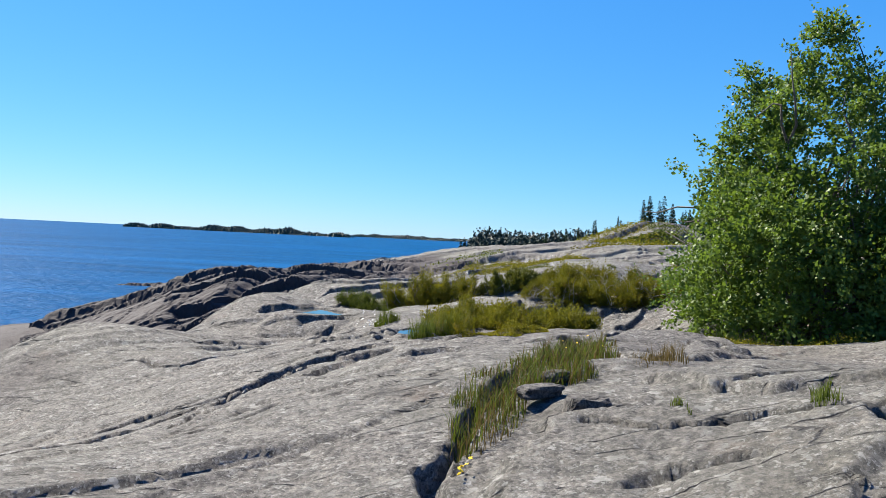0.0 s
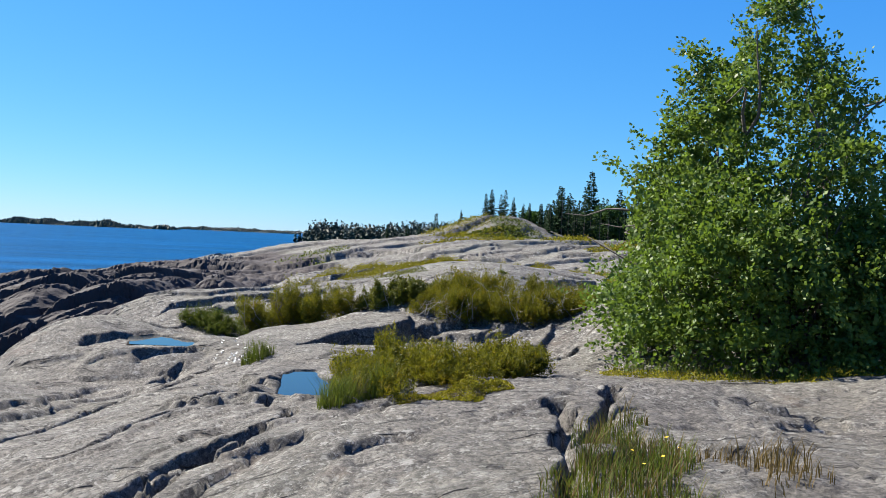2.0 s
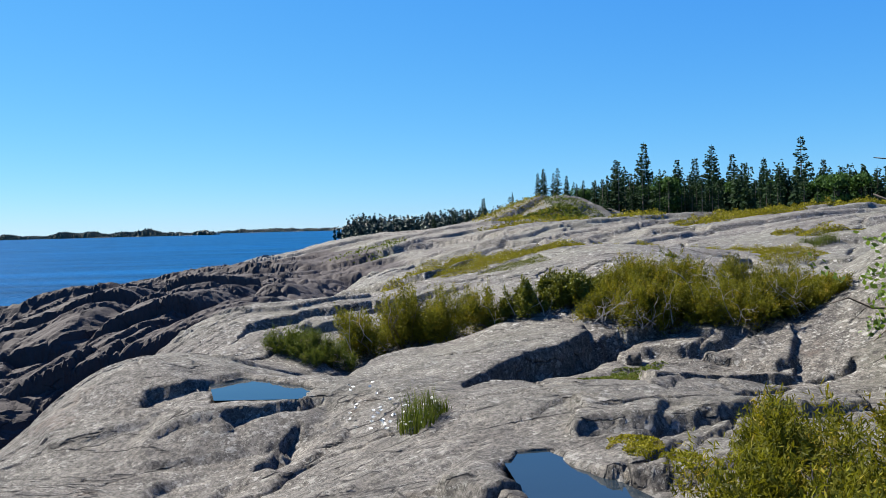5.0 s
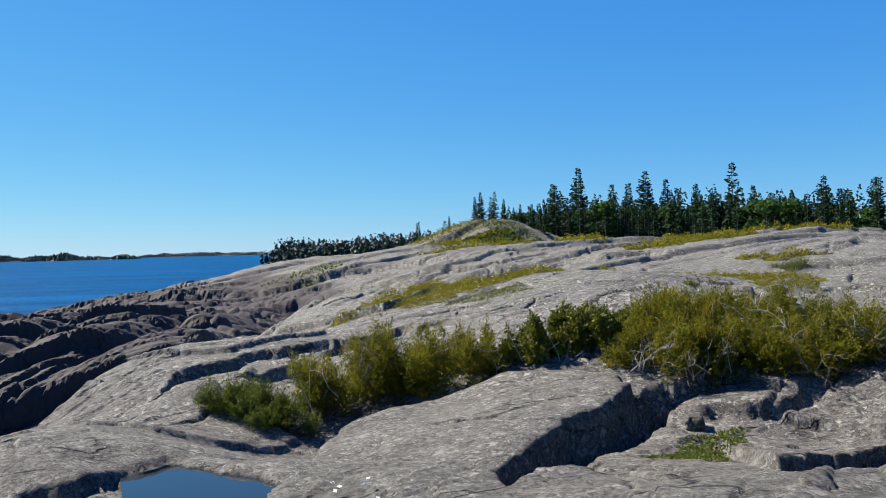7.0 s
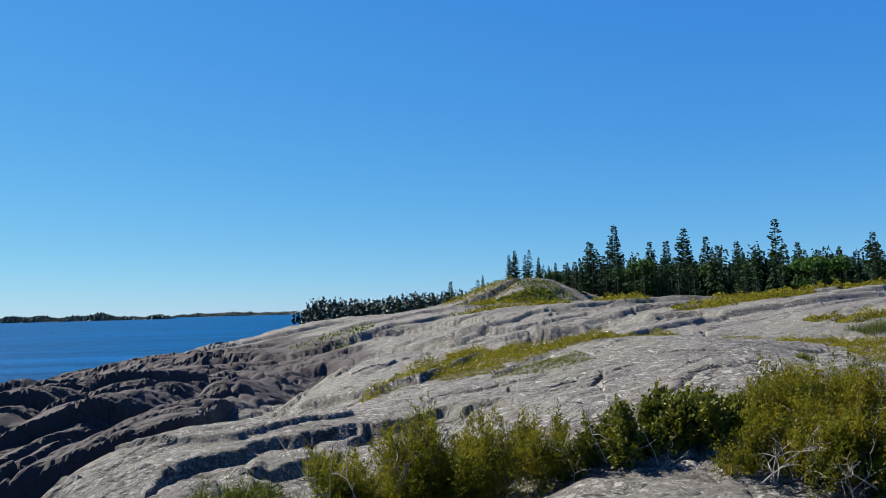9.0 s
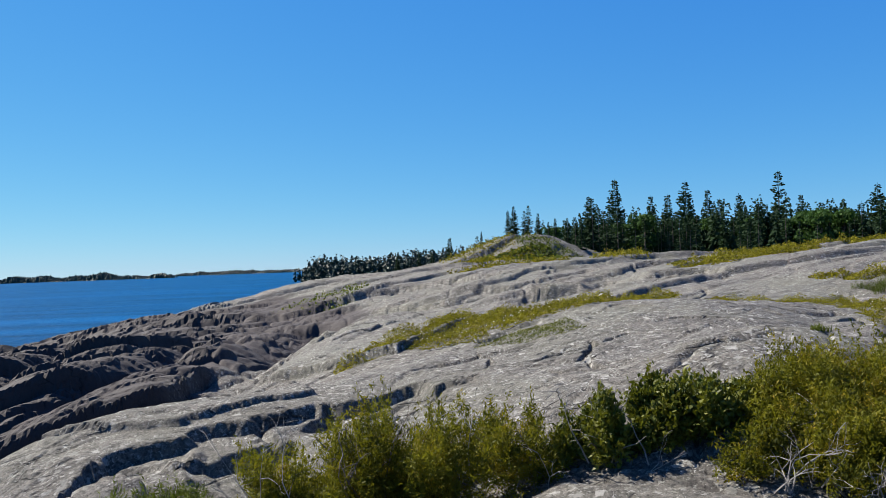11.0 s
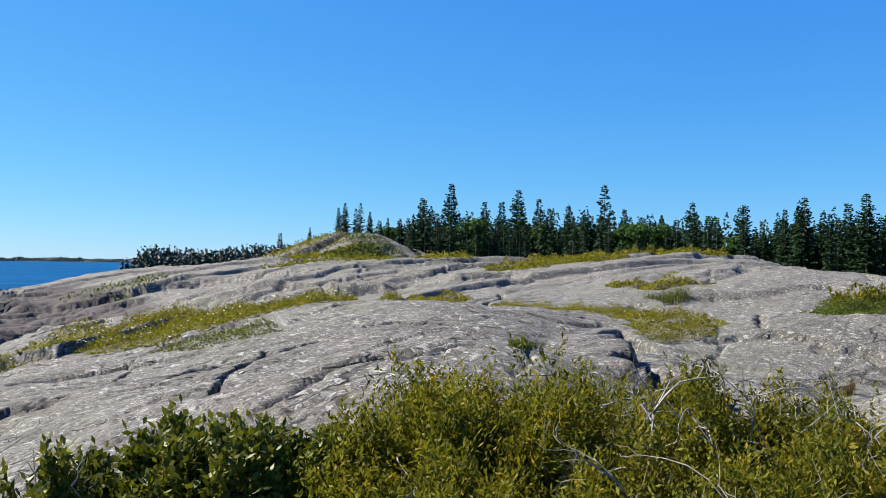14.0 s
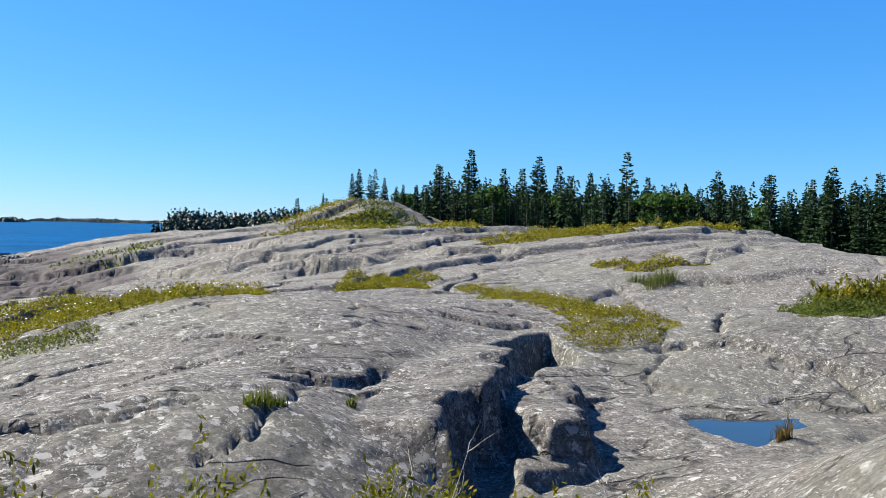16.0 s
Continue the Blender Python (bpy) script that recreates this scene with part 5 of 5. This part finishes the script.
TUFT = "tuft of green grass in a crack of the rock"
grass("long green and straw grass in the wide rock crack", ((0.08, 4.6), (0.2, 5.4), (0.45, 6.2), (0.85, 7.1), (1.5, 8.1), (1.9, 8.0), (1.5, 7.2), (1.25, 6.5), (1.0, 5.7), (0.8, 4.9), (0.45, 4.9), (0.25, 4.5)), 2700, 0.19, 101)
grass("dry brown stalks among the green grass", ((0.08, 4.6), (0.45, 6.2), (0.85, 7.1), (1.5, 8.1), (1.9, 8.0), (1.25, 6.5), (0.8, 4.9), (0.25, 4.5)), 1300, 0.2, 115, STRAW)
grass("dry straw-coloured grass on the rock step", ((1.6, 6.9), (1.7, 6.2), (2.0, 6.2), (2.1, 6.8), (1.9, 7.3)), 260, 0.18, 102, STRAW)
grass(TUFT, ((0.05, 3.5), (0.2, 3.5), (0.22, 4.3), (0.1, 4.3)), 250, 0.2, 103)
grass(TUFT, ((1.2, 4.5), (1.45, 4.5), (1.45, 4.75), (1.2, 4.75)), 180, 0.12, 104)
grass(TUFT, ((1.7, 4.3), (1.85, 4.3), (1.85, 4.5), (1.7, 4.5)), 160, 0.12, 105)
grass(TUFT, ((2.0, 4.2), (2.2, 4.2), (2.2, 4.5), (2.0, 4.5)), 200, 0.16, 106)
grass("pale grass at the pool's edge", ((-0.4, 9.6), (0.1, 9.3), (0.3, 9.9), (-0.2, 10.6)), 1200, 0.26, 107)
grass("green grass tuft by the white-flowered rock", ((-1.2, 13.9), (-0.8, 13.7), (-0.6, 14.2), (-1.0, 14.5)), 500, 0.3, 108)
grass("brown grass tuft standing in the pool", ((8.45, 21.3), (8.8, 21.35), (8.75, 21.75), (8.5, 21.7)), 600, 0.24, 109, STRAW)
grass(TUFT, ((4.9, 21.0), (5.1, 21.0), (5.1, 21.2), (4.9, 21.2)), 200, 0.16, 110)
grass(TUFT, ((4.2, 20.4), (4.5, 20.4), (4.5, 20.6), (4.2, 20.6)), 250, 0.14, 111)
grass("grey-green grass clump on the far rock", ((15.2, 33.6), (16.4, 33.2), (16.4, 32.6), (15.3, 32.8)), 900, 0.4, 112)
grass("grass and flowers in the dark crevice", ((2.15, 3.5), (2.2, 4.2), (2.7, 4.2), (2.8, 3.5)), 900, 0.3, 113)
grass("straw grass round the birch foot", ((3.6, 13.6), (4.2, 11.8), (5.6, 11.0), (7.2, 11.0), (7.0, 11.7), (5.0, 12.4)), 900, 0.24, 114)


# ---- the birch ----
def birch(x, y, seed):
    rng = np.random.default_rng(seed)
    base = height(x, y)
    root = thing("birch_tree", "bushy many-stemmed young birch with fresh green leaves", "tree", at=pose(x, y, base))
    crown = []
    for rise, reach, wide, high, many in ((0.2, 1.35, 0.55, 0.5, 11), (0.75, 1.4, 0.7, 0.65, 10), (1.4, 1.2, 0.6, 0.6, 9), (2.1, 1.0, 0.48, 0.5, 7), (2.8, 0.8, 0.40, 0.45, 6), (3.4, 0.45, 0.36, 0.42, 4), (3.8, 0.12, 0.25, 0.4, 2)):
        for k in range(many):
            a = 6.283 * k / many + rise + rng.normal(0, 0.15)
            grow = 0.85 + 0.3 * rng.random()
            crown.append((math.cos(a) * reach * grow, math.sin(a) * reach * grow, rise + rng.normal(0, 0.15), wide * grow, wide * grow, high))
    crown += [(-0.95, 0.1, 2.5, 0.42, 0.42, 0.55), (-1.0, 0.1, 3.0, 0.28, 0.28, 0.5), (-1.02, 0.05, 3.4, 0.18, 0.18, 0.35)]
    crown = [tuple(1.18 * v for v in b) for b in crown]
    for k, b in enumerate(crown):
        foot = np.array([0.25 * math.cos(k), 0.25 * math.sin(k), -0.1])
        tip = np.array(b[:3]) + (0, 0, b[5] * 0.5)
        way = tip - foot
        stem = twig(rng, foot, way / np.linalg.norm(way), np.linalg.norm(way) * 0.75, 0.014 + 0.008 * tip[2], 1)
        part("stem", mesh_of("stem", *joined(stem), BARK, True), root)
    core = sprigs(rng, crown, 3300, 0.068, 0.74, -0.4, 30, 0.17)
    loose = sprigs(rng, [(*b[:3], b[3] * 1.3, b[4] * 1.3, b[5] * 1.4) for b in crown], 420, 0.066, 0.74, 0.8, 16, 0.2)
    part("foliage", mesh_of("foliage", *joined([core, loose]), BIRCH), root)


birch(6.25, 13.4, 5)


# ---- loose stones ----
def boulder(label, x, y, sx, sy, sz, spin, seed, lift=0.0, group=""):
    bm = bmesh.new()
    bmesh.ops.create_icosphere(bm, subdivisions=3, radius=1.0)
    off = Vector((seed * 3.7, seed * 1.3, 0))
    for v in bm.verts:
        d = v.co.normalized()
        box = 1 / max(abs(d.x), abs(d.y), abs(d.z)) ** 0.75
        v.co = d * box * (1 + 0.22 * noise.noise(d * 1.3 + off) + 0.08 * noise.noise(d * 4 + off))
        v.co = Vector((v.co.x * sx, v.co.y * sy, v.co.z * sz))
    me = bpy.data.meshes.new("boulder")
    bm.to_mesh(me)
    bm.free()
    me.materials.append(STONE)
    ob = tagged(new("boulder", me), label, "rock", group)
    ob.matrix_basis = pose(x, y, height(x, y) + sz * 0.55 + lift, 0, 0, spin)
    return ob


FLAT = "flat grey stone lying in the grassy crack"
boulder(FLAT, 0.88, 6.02, 0.15, 0.07, 0.045, 50, 1, 0.04, "stones in the grass")
boulder(FLAT, 0.69, 5.36, 0.18, 0.07, 0.045, 40, 2, 0.04, "stones in the grass")
boulder("grey angular boulder beside the grassy crack", 1.15, 7.35, 0.13, 0.10, 0.05, 20, 3)
boulder("grey rounded boulder on the bedrock", 0.95, 5.0, 0.14, 0.10, 0.08, 10, 4)
boulder("small grey stone on the ledge", 2.1, 16.95, 0.12, 0.09, 0.09, 60, 5)


# ---- flowers and driftwood ----
def flowers(label, outline, count, mat, size, rise, seed):
    """Small open flower heads on short stalks."""
    rng = np.random.default_rng(seed)
    x, y, d = scattered(rng, outline, count)
    n = len(x)
    c = np.column_stack([x, y, ground(x, y) + rise * (0.6 + 0.6 * rng.random(n))])
    pieces = []
    for k in range(3):
        a = rng.random(n) * 6.283
        along = np.column_stack([np.cos(a), np.sin(a), rng.normal(0, 0.3, n)])
        pieces.append(leaves(c, rng.normal(0, 0.35, (n, 3)) + (0, -0.5, 1), along, np.full(n, size), np.full(n, size * 0.55)))
    tagged(new("flowers", mesh_of("flowers", *joined(pieces), mat)), label, "flowers", kind="stuff")


flowers("small white flowers on the rock beside the pool", ((-1.5, 14.2), (-0.9, 13.7), (-0.7, 14.3), (-1.0, 15.6), (-1.6, 15.3)), 45, WHITE, 0.045, 0.08, 121)
flowers("small white flowers along the heath mat", ((-0.3, 26.9), (2.6, 26.3), (4.2, 26.0), (5.4, 27.2), (5.6, 28.2), (3.6, 27.0), (1.0, 28.2)), 90, WHITE, 0.028, 0.2, 122)
flowers("small white flowers along the heath mat", ((8.7, 24.9), (9.6, 24.5), (10.4, 25.0), (11.0, 28.0), (11.4, 30.5), (10.6, 29.0), (9.6, 26.6)), 40, WHITE, 0.025, 0.2, 123)
flowers("yellow flowers in the long grass", ((0.75, 6.1), (1.05, 6.8), (1.5, 7.7), (1.6, 7.6), (1.15, 6.6)), 5, GOLD, 0.022, 0.17, 124)
flowers("white flowers in the dark crevice", ((2.15, 3.5), (2.2, 4.2), (2.7, 4.2), (2.8, 3.5)), 30, WHITE, 0.03, 0.3, 125)
flowers("orange lichen tufts in the crack", ((0.1, 3.9), (0.3, 3.9), (0.35, 4.5), (0.15, 4.4)), 60, GOLD, 0.03, 0.06, 126)


def driftwood(label, x, y, spin, length, seed):
    rng = np.random.default_rng(seed)
    base = height(x, y)
    wood = twig(rng, (-length / 2, 0, 0.04), (1, 0, 0.05), length, 0.02, 2)
    ob = tagged(new("dead_branch", mesh_of("dead_branch", *joined(wood), DEAD, True)), label, "branch")
    ob.matrix_basis = pose(x, y, base, 0, 0, spin)


driftwood("bleached dead branch beside the juniper", 4.1, 17.0, 10, 0.9, 132)
driftwood("grey dead stem standing in the rock crack", 3.9, 19.6, 80, 0.6, 133)
